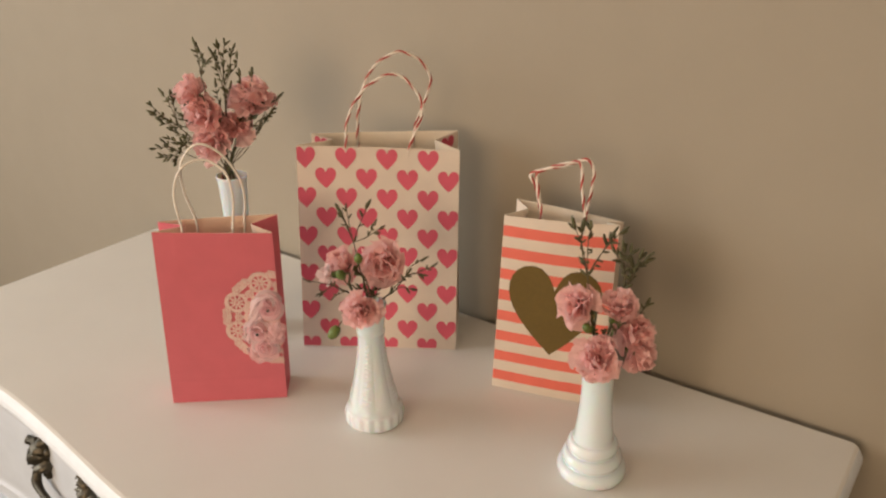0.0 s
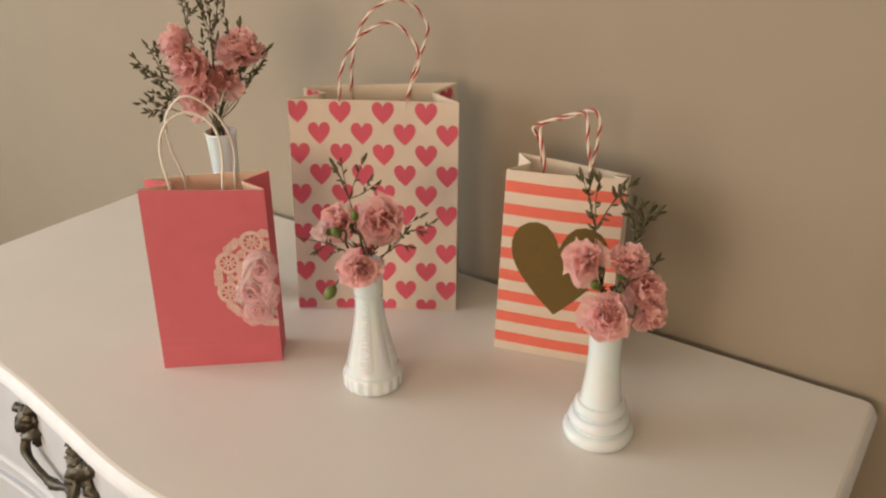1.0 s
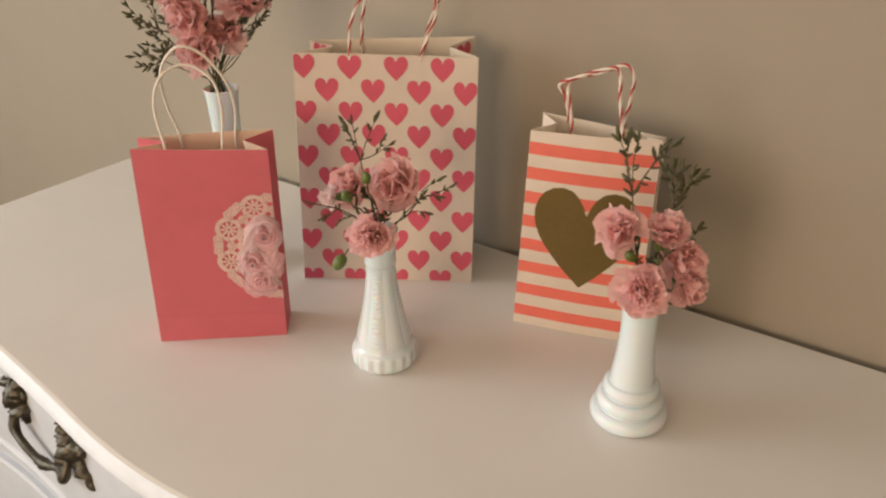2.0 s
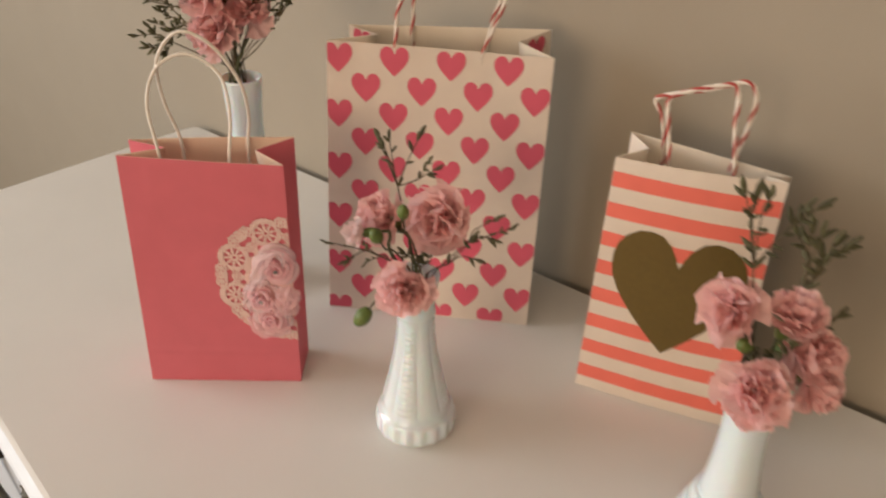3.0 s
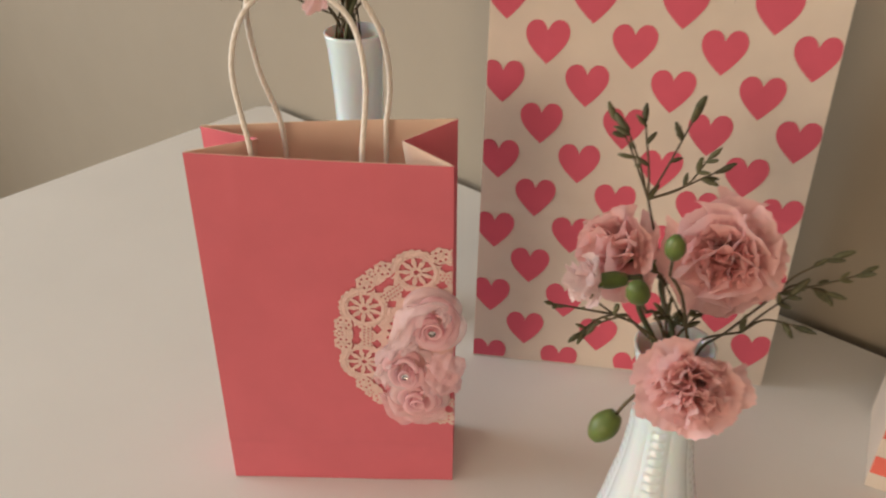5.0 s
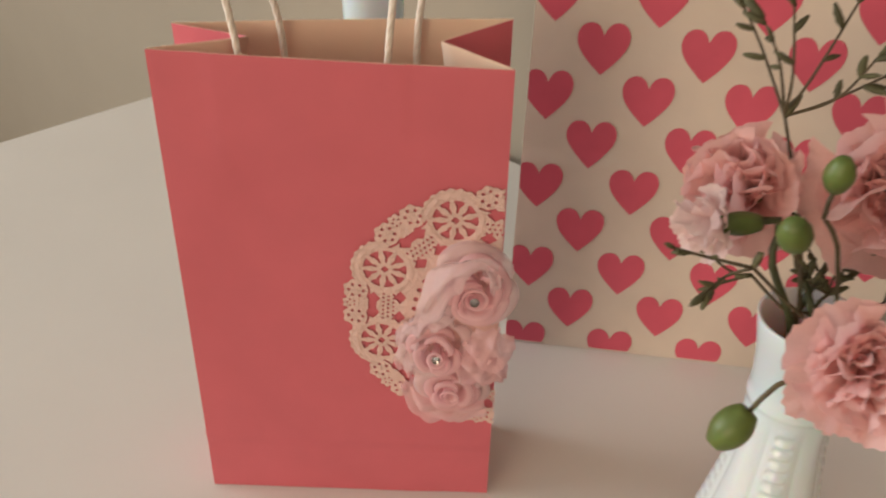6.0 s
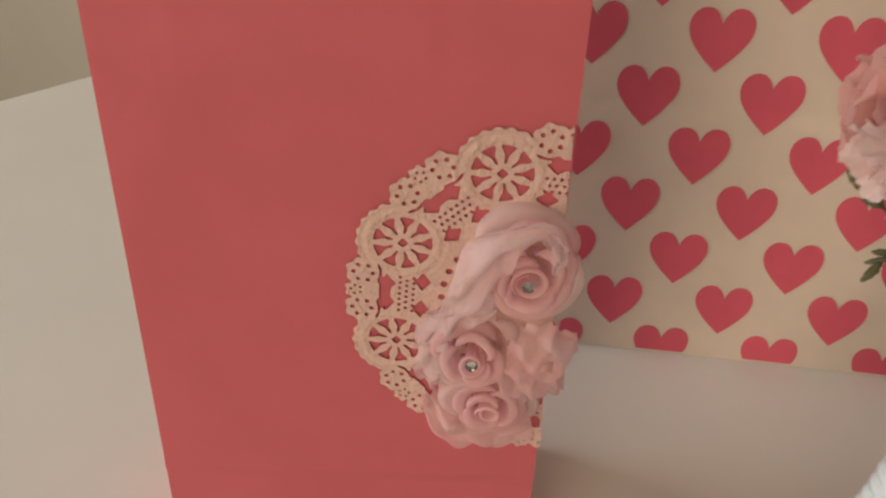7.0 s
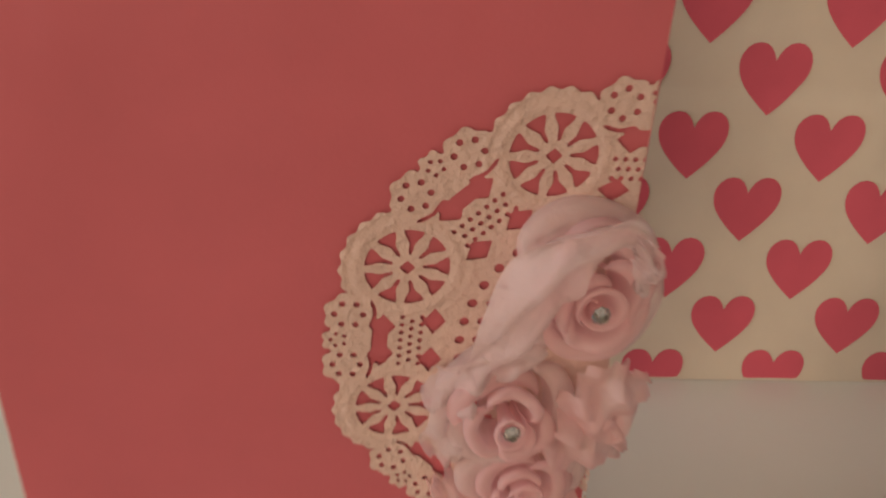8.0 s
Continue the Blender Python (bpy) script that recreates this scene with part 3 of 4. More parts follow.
def lace(step=0.00042):
    us, vs = np.arange(0.066, 0.1372, step), np.arange(0.040, 0.180, step)
    U, V = np.meshgrid(us, vs)
    F = lace_field(U, V)
    verts, faces, cache = [], [], {}

    def vert(u, v, key):
        if key not in cache:
            cache[key] = len(verts)
            d = min(math.hypot(u - LACE_C[0] - LACE_R * math.cos(w), v - LACE_C[1] - LACE_R * math.sin(w)) for w in WHEELS)
            relief = 0.00030 * math.exp(-((d - 0.0108) / 0.0011) ** 2) + 0.00022 * math.exp(-((d - 0.0134) / 0.0007) ** 2)
            verts.append(PS.at(u, v, 0.00075 + relief + 0.0002 * noise.noise((u * 90, v * 90, 0))))
        return cache[key]

    ny, nx = F.shape
    inside = F > 0
    busy = inside[:-1, :-1] | inside[:-1, 1:] | inside[1:, :-1] | inside[1:, 1:]
    for j, i in zip(*np.nonzero(busy)):
        ring = [(j, i), (j, i + 1), (j + 1, i + 1), (j + 1, i)]
        poly = []
        for k in range(4):
            (ja, ia), (jb, ib) = ring[k], ring[(k + 1) % 4]
            fa, fb = F[ja, ia], F[jb, ib]
            if fa > 0:
                poly.append(vert(us[ia], vs[ja], (ja, ia)))
            if (fa > 0) != (fb > 0):
                t = fa / (fa - fb)
                key = (min(ja, jb), min(ia, ib), 1 if ja == jb else 2)
                poly.append(vert(us[ia] + (us[ib] - us[ia]) * t, vs[ja] + (vs[jb] - vs[ja]) * t, key))
        if len(poly) > 2:
            faces.append(tuple(poly))
    return mesh_of("doily", verts, faces, DOILY, smooth=True)


part("doily", lace(), pink_bag, "cream paper lace doily glued to the bag's edge")


# ---- chiffon roses ----
def fabric_rose(u, v, size, tall, seed, gem=True, lean=(0.0, 0.0), count=8):
    """A rolled chiffon rose: a tight coil inside wrapped petals whose top edges roll outward. size: its radius; tall: how far it stands off the bag."""
    rnd = random.Random(seed)
    axis = (PS.n + PS.u * lean[0] + PS.v * lean[1]).normalized()
    centre = PS.at(u, v, 0.001)
    x_axis = (PS.u - axis * PS.u.dot(axis)).normalized()
    y_axis = axis.cross(x_axis)

    def wrap(w0, span, r0, r1, top, lip, lift, key):
        """A strip from angle w0 over span, from radius r0 to r1: it rises to top and rolls over by lip; its two ends sink and tuck in."""
        verts, faces, n, m = [], [], max(14, int(span * 9)), 9
        for i in range(n + 1):
            a = i / n
            w = w0 + span * a
            ends = 1 - (2 * a - 1) ** 4
            r = r0 + (r1 - r0) * a + size * 0.10 * noise.noise((a * 3, key, 0.5)) - size * 0.06 * (1 - ends)
            high = top * (0.80 + 0.20 * ends) + tall * 0.14 * noise.noise((a * 2.5, key, 7.5))
            for k in range(m + 1):
                t = k / m
                if t < 0.55:
                    q, h = r - size * 0.10 * (1 - t / 0.55), high * (0.15 + 0.85 * (t / 0.55) ** 0.8)
                else:
                    g = (t - 0.55) / 0.45
                    q, h = r + lip * ends * math.sin(g * 1.9) * 1.05, high + lift * math.sin(g * math.pi) - lip * ends * 0.75 * g * g
                h += 0.0004 * noise.noise((a * 6, t * 4, key))
                verts.append(centre + x_axis * (q * math.cos(w)) + y_axis * (q * math.sin(w)) + axis * h)
        for i in range(n):
            for k in range(m):
                p = i * (m + 1) + k
                faces.append((p, p + 1, p + m + 2, p + m + 1))
        return verts, faces

    vv, ff = wrap(seed, 3.0 * math.pi, size * 0.08, size * 0.32, tall * 0.92, size * 0.07, size * 0.03, seed)
    bloom = part("fabric_rose", mesh_of("fabric_rose", vv, ff, CHIFFON, smooth=True), pink_bag, "rolled pale pink chiffon rose")
    for k in range(count):
        f = k / (count - 1)
        r = size * (0.32 + 0.50 * f)
        vv, ff = wrap(seed + k * 2.25 + rnd.uniform(-0.2, 0.2), rnd.uniform(2.2, 3.3), r, r + size * rnd.uniform(0.02, 0.16), tall * (0.90 - 0.52 * f + rnd.uniform(-0.05, 0.05)), size * (0.15 + 0.24 * f), size * 0.04, seed * 10 + k)
        sub = new("petal", mesh_of("petal", vv, ff, CHIFFON if k < count - 3 else CHIFFON_PALE, smooth=True))
        sub.parent = bloom
    if gem:
        top = centre + axis * (tall * 0.88)
        turn = Matrix.Translation(top) @ axis.to_track_quat("Z", "Y").to_matrix().to_4x4()
        bm = bmesh.new()
        bmesh.ops.create_cone(bm, cap_ends=True, segments=8, radius1=0.0020, radius2=0.0011, depth=0.0012, matrix=turn @ Matrix.Translation((0, 0, 0.0016)))
        sub = new("gem", from_bm("gem", bm, GEM))
        sub.parent = bloom
        sub["label"] = "small clear faceted gem"
        bm = bmesh.new()
        bmesh.ops.create_cone(bm, cap_ends=True, segments=8, radius1=0.0008, radius2=0.0021, depth=0.0016, matrix=turn)
        sub = new("gem_setting", from_bm("gem_setting", bm, SILVER))
        sub.parent = bloom
    return bloom


def tulle(name, pts, wide, seed, mat=None):
    """A loose, crumpled tail of chiffon along pts."""
    path, _ = spline(pts, 26)
    verts, faces, m = [], [], 7
    for i, (p, a, b) in enumerate(frames_along(path)):
        t = i / 26
        side = PS.n.cross((path[min(i + 1, 26)] - path[max(i - 1, 0)]).normalized()).normalized()
        w = wide * (0.30 + 0.70 * math.sin(math.pi * min(1, t * 0.9 + 0.08))) * (1 + 0.22 * noise.noise((t * 7, seed, 0.3)))
        for k in range(m + 1):
            s = k / m - 0.5
            lift = 0.003 * math.cos(s * math.pi) + 0.0024 * math.sin(s * 11 + i * 0.30 + seed) + 0.004 * noise.noise((i * 0.22, k * 0.6, seed))
            verts.append(p + side * (s * w) + PS.n * lift)
    for i in range(26):
        for k in range(m):
            q = i * (m + 1) + k
            faces.append((q, q + 1, q + m + 2, q + m + 1))
    return part(name, mesh_of(name, verts, faces, mat or CHIFFON, smooth=True), pink_bag, "crumpled tail of pale pink chiffon")


fabric_rose(0.1250, 0.1290, 0.0160, 0.0165, 1, True, (0.05, 0.06), 9)
fabric_rose(0.1112, 0.0975, 0.0138, 0.0150, 4, True, (-0.04, 0.06))
fabric_rose(0.1165, 0.0760, 0.0140, 0.0125, 7, False, (0.0, -0.08))
# soft backing leaves of gauze behind the roses
tulle("chiffon_tail", [PS.at(0.1240, 0.1085, 0.010), PS.at(0.1340, 0.1025, 0.011), PS.at(0.1430, 0.1035, 0.006)], 0.021, 21)
tulle("chiffon_tail", [PS.at(0.1200, 0.0955, 0.010), PS.at(0.1310, 0.0895, 0.010), PS.at(0.1400, 0.0855, 0.005)], 0.019, 24)
tulle("chiffon_tail", [PS.at(0.1040, 0.1030, 0.005), PS.at(0.0990, 0.0920, 0.005), PS.at(0.0990, 0.0800, 0.003)], 0.013, 27, CHIFFON_PALE)
# the loose end that sweeps up beside the upper rose, folds over it and curls
tulle("chiffon_tail", [PS.at(0.1020, 0.1060, 0.004), PS.at(0.1085, 0.1200, 0.009), PS.at(0.1120, 0.1330, 0.013), PS.at(0.1175, 0.1440, 0.016), PS.at(0.1270, 0.1490, 0.016), PS.at(0.1330, 0.1450, 0.014)], 0.0130, 2, CHIFFON_PALE)
tulle("chiffon_tail", [PS.at(0.1290, 0.1480, 0.017), PS.at(0.1335, 0.1425, 0.016), PS.at(0.1325, 0.1350, 0.014)], 0.0050, 31, CHIFFON_PALE)
tulle("chiffon_tail", [PS.at(0.0945, 0.0975, 0.001), PS.at(0.1010, 0.1060, 0.004), PS.at(0.1090, 0.1120, 0.007), PS.at(0.1170, 0.1180, 0.008)], 0.011, 5, CHIFFON_PALE)
tulle("chiffon_tail", [PS.at(0.0965, 0.0745, 0.001), PS.at(0.1040, 0.0660, 0.005), PS.at(0.1180, 0.0610, 0.006), PS.at(0.1320, 0.0660, 0.005)], 0.014, 11)

# heart bag
heart_bag = thing("gift_bag", (0.59, -0.09, TABLE), "large cream paper bag with pink hearts and twine handles", "gift bag", "gift bags on the dresser")
HS = Sheet((0.5234, -0.1994, TABLE), (0.8402, 0.5422, 0), (-0.0433, 0.0671, 0.9968), -0.0031, 5.0, [(0.0, 0.0003), (0.2036, 0.0003), (0.2084, 0.2700), (0.0064, 0.2742)], (0.0025, 0.0020))
paper_bag(heart_bag, HS, 0.098, [(0.5007, -0.1352, 1.0754), (0.6463, -0.0155, 1.0754)], (0.036, 0.030), [CREAM, CREAM_IN])
for row in range(11):
    for col in range(4):
        v = 0.2440 - 0.0255 * row
        u = (0.0110 if row % 2 == 0 else 0.0365) + 0.0516 * col + 0.0214 * v - 0.0021 * v * col
        v += 0.0133 - 0.0945 * (u - 0.1) * v
        me = flat_heart("printed_heart", HS, u, v, 0.0266, 0.0266, HEART, 0.00022, rings=4, floor=0.0016,
                        limit=(HS.uv(0, v / 0.271).x + 0.0003, HS.uv(1, v / 0.271).x - 0.0003))
        part("printed_heart", me, heart_bag)


def gusset_print(bag, sheet, back_top, deep, side, ct, size):
    """A printed heart on the rear half of a gusset near the mouth."""
    s0 = 0 if side > 0 else 1
    inward = -sheet.n.copy()
    inward.z = 0
    inward.normalize()
    front, back = sheet.spot(s0, 1), Vector(back_top)
    mid = (front + back) / 2 + sheet.u * (side * deep)
    across = back - mid
    verts = []
    facing = across.cross(Vector((0, 0, 1))).normalized()
    facing = facing if facing.dot(Vector((0.6, -0.8, 0))) > 0 else -facing
    for x, y in heart_line():
        k = min(0.98, max(0.02, 0.5 + x * size / across.length))
        verts.append(mid + across * k + Vector((0, 0, min(-0.0006, ct + y * size))) + facing * 0.0016)
    part("printed_heart", mesh_of("printed_heart", verts, [tuple(range(len(verts)))], HEART), bag)


gusset_print(heart_bag, HS, (0.5007, -0.1352, 1.0754), 0.036, 1, -0.012, 0.0245)
gusset_print(heart_bag, HS, (0.6463, -0.0155, 1.0754), 0.030, -1, -0.014, 0.0245)
twisted_handle(heart_bag, [(0.5714, -0.1479, 1.0477), (0.5711, -0.1477, 1.0744), (0.5703, -0.1419, 1.1029), (0.5763, -0.1313, 1.1272), (0.5894, -0.1171, 1.1473), (0.6108, -0.0998, 1.1583), (0.6296, -0.0906, 1.1467),
                           (0.6446, -0.0874, 1.1229), (0.6442, -0.0932, 1.1033), (0.6371, -0.1051, 1.0722), (0.6353, -0.1058, 1.0476)], 0.0017, 0.027, TWINE_W, TWINE_R, "twisted red and white twine handle", shift=(-0.0028, 0.0043, 0))
twisted_handle(heart_bag, [(0.5468, -0.0990, 1.0485), (0.5468, -0.0983, 1.0727), (0.5516, -0.1005, 1.1018), (0.5622, -0.0991, 1.1386), (0.5777, -0.0918, 1.1654), (0.6017, -0.0750, 1.1803), (0.6204, -0.0569, 1.1672),
                           (0.6270, -0.0468, 1.1441), (0.6189, -0.0484, 1.1185), (0.6057, -0.0524, 1.0847), (0.5997, -0.0546, 1.0485)], 0.0017, 0.027, TWINE_W, TWINE_R, "twisted red and white twine handle")

# striped bag
stripe_bag = thing("gift_bag", (0.84, -0.08, TABLE), "coral striped cream paper bag with gold heart and twine handles", "gift bag", "gift bags on the dresser")
SS = Sheet((0.7804, -0.1318, TABLE), (0.9592, 0.2827, 0), (-0.0269, 0.0911, 0.9955), 0.0055, 9.0, [(0.0, 0.0003), (0.1325, 0.0003), (0.1358, 0.2222), (0.0068, 0.2215)], (0.006, -0.006))
paper_bag(stripe_bag, SS, 0.072, [(0.7646, -0.0588, 1.0203), (0.8967, -0.0437, 1.0157)], (0.020, 0.016), [CREAM, CREAM_IN])
for k in range(8):
    hi = 0.2100 - 0.02656 * k
    nu, verts, faces = 40, [], []
    for vv in (hi - 0.0129, hi - 0.0065, hi):
        a, b = SS.uv(0, vv / 0.22).x + 0.0002, SS.uv(1, vv / 0.22).x - 0.0002
        for i in range(nu + 1):
            s = i / nu
            verts.append(SS.at(a + (b - a) * s, vv - 0.0034 * s * vv / 0.22 + 0.0003 * noise.noise((s * 9, vv * 70, 2)), 0.00022))
    for j in range(2):
        for i in range(nu):
            q = j * (nu + 1) + i
            faces.append((q, q + 1, q + nu + 2, q + nu + 1))
    part("printed_stripe", mesh_of("printed_stripe", verts, faces, STRIPE, smooth=True), stripe_bag)
part("gold_heart", flat_heart("gold_heart", SS, 0.0700, 0.1105, 0.109, 0.109, GOLD, 0.0006, rings=7, notch=0.255, lean=radians(-1.0)), stripe_bag, "large dull gold card heart")
twisted_handle(stripe_bag, [(0.8140, -0.0861, 0.9966), (0.8132, -0.0864, 1.0170), (0.8085, -0.0843, 1.0410), (0.8036, -0.0814, 1.0641), (0.8166, -0.0756, 1.0730), (0.8369, -0.0678, 1.0806), (0.8490, -0.0642, 1.0799),
                            (0.8542, -0.0680, 1.0523), (0.8608, -0.0713, 1.0195), (0.8609, -0.0720, 0.9961)], 0.0017, 0.024, TWINE_W, TWINE_R, "crumpled red and white twine handle", shift=(-0.0010, 0.0040, 0))
twisted_handle(stripe_bag, [(0.7946, -0.0564, 0.9972), (0.7945, -0.0554, 1.0103), (0.7908, -0.0605, 1.0407), (0.7843, -0.0634, 1.0555), (0.8041, -0.0633, 1.0661), (0.8267, -0.0615, 1.0737), (0.8535, -0.0602, 1.0856), (0.8620, -0.0575, 1.0741),
                            (0.8585, -0.0537, 1.0457), (0.8515, -0.0501, 1.0119), (0.8508, -0.0511, 0.9965)], 0.0017, 0.024, TWINE_W, TWINE_R, "crumpled red and white twine handle")


# ---- milk glass vases ----
def smooth_profile(rows, n=70):
    pts, _ = spline([(r, 0, z) for r, z in rows], n)
    return [(max(0.0005, p.x), p.z) for p in pts]


def ribbed(w, z, j):
    """Raised panels: ladders of beads between plain ribs, and flutes round the foot."""
    if z < 0.0215:
        return 0.0007 * math.cos(w * 18) * math.exp(-((z - 0.010) / 0.009) ** 4)
    if 0.026 < z < 0.112 and j < 200:
        q = (w * 8 / (2 * math.pi)) % 1.0
        panel = 0.0016 * (1 - abs(q - 0.5) * 2) ** 0.5 * (0.4 + (0.12 - z) * 7)
        bead = 0.0007 * math.cos(z * 2 * math.pi / 0.0052) if int(w * 8 / (2 * math.pi)) % 2 == 0 and 0.25 < q < 0.75 else 0.0
        return (panel + bead - 0.0004) * min(1, (z - 0.026) / 0.006, (0.112 - z) / 0.006)
    return 0.0


def vase(name, where, profile, label, wave=None, steps=96, split=0.0225):
    ob = thing(name, where, label, "vase", "milk glass bud vases")
    cut = next(i for i, (r, z) in enumerate(profile) if z > split)
    for part_name, rows in (("foot", profile[:cut + 1]), ("body", profile[cut:])):
        v, f = lathe(rows, steps, wave)
        sub = new(part_name, mesh_of(part_name, v, f[:-2] + ([f[-2]] if part_name == "foot" else [f[-1]]), MILK, smooth=True))
        sub.parent = ob
    return ob


outer = smooth_profile([(0.0295, 0.0), (0.0325, 0.003), (0.0335, 0.009), (0.0326, 0.0185), (0.0295, 0.0225), (0.0272, 0.030), (0.0236, 0.045), (0.0200, 0.063), (0.0170, 0.080), (0.0150, 0.098), (0.0148, 0.112),
                        (0.0158, 0.116), (0.0152, 0.121), (0.0162, 0.135), (0.0182, 0.147), (0.0186, 0.150)], 150)
vase("bud_vase", (0.7082, -0.2682, TABLE), outer + [(0.0172, 0.1495), (0.0150, 0.135), (0.0130, 0.10), (0.0126, 0.03), (0.0005, 0.028)],
     "white milk glass bud vase with ribbed panels and fluted foot", ribbed, 144)
steps_outer = smooth_profile([(0.0300, 0.0), (0.0340, 0.0020), (0.0358, 0.0070), (0.0350, 0.0120), (0.0318, 0.0150), (0.0288, 0.0156), (0.0292, 0.0172), (0.0308, 0.0210), (0.0302, 0.0255), (0.0275, 0.0288), (0.0242, 0.0294), (0.0246, 0.0310),
                              (0.0260, 0.0345), (0.0254, 0.0390), (0.0232, 0.0420), (0.0204, 0.0432), (0.0196, 0.050), (0.0174, 0.070), (0.0160, 0.090), (0.0158, 0.110), (0.0166, 0.122), (0.0178, 0.130)], 240)
vase("bud_vase", (0.9540, -0.2060, TABLE), steps_outer + [(0.0164, 0.1295), (0.0145, 0.115), (0.0135, 0.07), (0.0125, 0.03), (0.0005, 0.028)], "plain white milk glass bud vase with stepped round foot", split=0.0445)
tall = smooth_profile([(0.0270, 0.0), (0.0300, 0.004), (0.0298, 0.0100), (0.0240, 0.020), (0.0185, 0.035), (0.0165, 0.07), (0.0162, 0.13), (0.0168, 0.18), (0.0182, 0.210), (0.0193, 0.221), (0.0200, 0.2255)], 90)
vase("bud_vase", (0.4270, -0.2100, TABLE), tall + [(0.0188, 0.2258), (0.0172, 0.21), (0.0150, 0.16), (0.0140, 0.04), (0.0005, 0.038)], "tall slim white milk glass bud vase")


# ---- carnations and filler ----
def petal_mesh(seed, broad=False):
    """A fan-shaped petal of unit length along +z, ruffled at its outer edge: narrow and toothed, or broad and cupped."""
    rnd = random.Random(seed)
    verts, faces, nr, nc = [], [], 8, 20
    ph, ph2 = rnd.uniform(0, 6), rnd.uniform(0, 6)
    spread = rnd.uniform(0.58, 0.74) if broad else rnd.uniform(0.46, 0.64)
    tooth_by, wave, cup = (0.6, 1.25, 0.20) if broad else (1.0, 1.0, 0.12)
    for j in range(nr + 1):
        t = j / nr
        wide = 0.06 + spread * t ** (0.95 if broad else 1.15)
        for i in range(nc + 1):
            a = i / nc * 2 - 1
            tooth = (0.026 * tooth_by * (1 if i % 2 else -0.6) + 0.045 * math.sin(a * 6 + ph)) * (t ** 5)
            length = t * (1 - 0.30 * a * a * t) + tooth
            ruffle = wave * (0.12 * t * t * math.sin(a * 4.0 + ph) + 0.06 * tooth_by * t ** 4 * math.sin(a * 11 + ph2))
            curl = 0.24 * t * t - 0.05 * math.sin(t * 4 + ph)
            verts.append((a * wide, curl + ruffle + cup * a * a * t, length))
    for j in range(nr):
        for i in range(nc):
            q = j * (nc + 1) + i
            faces.append((q, q + 1, q + nc + 2, q + nc + 1))
    return verts, faces


PETALS = {}
for tone, mat, broad in (("deep", PETAL, False), ("pale", PETAL_PALE, False), ("broad", PETAL, True)):
    PETALS[tone] = []
    for k in range(7):
        vv, ff = petal_mesh(k + 3, broad)
        PETALS[tone].append(mesh_of("petal", vv, ff, mat, smooth=True))


def bent_stem(root, head, facing, r, seed, bulge=(0, 0, 0.006)):
    rnd = random.Random(seed + 100)
    root, head, facing = Vector(root) + Vector((rnd.uniform(-1, 1), rnd.uniform(-1, 1), 0)) * 0.008, Vector(head), Vector(facing).normalized()
    mid = root.lerp(head, 0.55) + Vector(bulge)
    path, _ = spline([root - Vector((0, 0, 0.05)), root, mid, head - facing * 0.012, head], 20)
    return tube(path, r, 6)


def carnation(root, centre, facing, radius, seed, tone="deep", petals=40, label="fully open pink carnation with ruffled petals in a vase"):
    rnd = random.Random(seed)
    axis = Vector(facing).normalized()
    foot = Vector(centre) - axis * radius * 0.40
    ob = thing("carnation", root, label, "carnation", "carnations in the vases")
    vv, ff = bent_stem(root, foot - axis * radius * 0.5, axis, 0.0013, seed)
    part("stem", mesh_of("stem", vv, ff, STEM, smooth=True), ob)
    path, _ = spline([foot - axis * radius * 0.75, foot - axis * radius * 0.3, foot + axis * radius * 0.15], 8)
    vv, ff = tube(path, lambda t: radius * (0.12 + 0.14 * math.sin(math.pi * min(1, 0.15 + 0.7 * t))), 10)
    part("calyx", mesh_of("calyx", vv, ff, BUD, smooth=True), ob)
    q0 = axis.to_track_quat("Z", "Y")
    for k in range(petals):
        t = (k + 0.5) / petals
        w = k * 2.39996 + rnd.uniform(-0.35, 0.35)
        open_ = radians(6 + 84 * t ** 0.8 + rnd.uniform(-15, 15))
        size = radius * (0.83 + 0.19 * rnd.uniform(-1, 1)) * (0.95 + 0.08 * t)
        turn = q0.to_matrix().to_4x4() @ Matrix.Rotation(w, 4, "Z") @ Matrix.Rotation(open_, 4, "X") @ Matrix.Rotation(rnd.uniform(-0.3, 0.3), 4, "Z")
        base = foot + axis * radius * (0.30 - 0.25 * t) * 0.6
        m = Matrix.Translation(base) @ turn @ Matrix.Diagonal((size * rnd.uniform(0.9, 1.2), size * rnd.uniform(0.8, 1.3), size, 1))
        sub = new("petal", PETALS[tone][rnd.randrange(7)])
        sub.parent = ob
        sub.matrix_basis = Matrix.Translation(-Vector(root)) @ m
    return ob


def flower_bud(root, centre, facing, length, seed, label="closed green carnation bud on a thin stem", bulge=(0, 0, 0.006)):
    axis = Vector(facing).normalized()
    ob = thing("carnation_bud", root, label, "flower bud", "buds in the vases")
    vv, ff = bent_stem(root, Vector(centre) - axis * length * 0.5, axis, 0.0008, seed, bulge)
    part("stem", mesh_of("stem", vv, ff, TWIG, smooth=True), ob)
    path, _ = spline([Vector(centre) + axis * length * s for s in (-0.5, -0.2, 0.2, 0.5)], 12)
    vv, ff = tube(path, lambda t: length * (0.10 + 0.30 * math.sin(math.pi * min(1.0, 0.10 + 0.84 * t)) ** 0.8), 12)
    part("bud", mesh_of("bud", vv, ff, BUD, smooth=True), ob)
    return ob


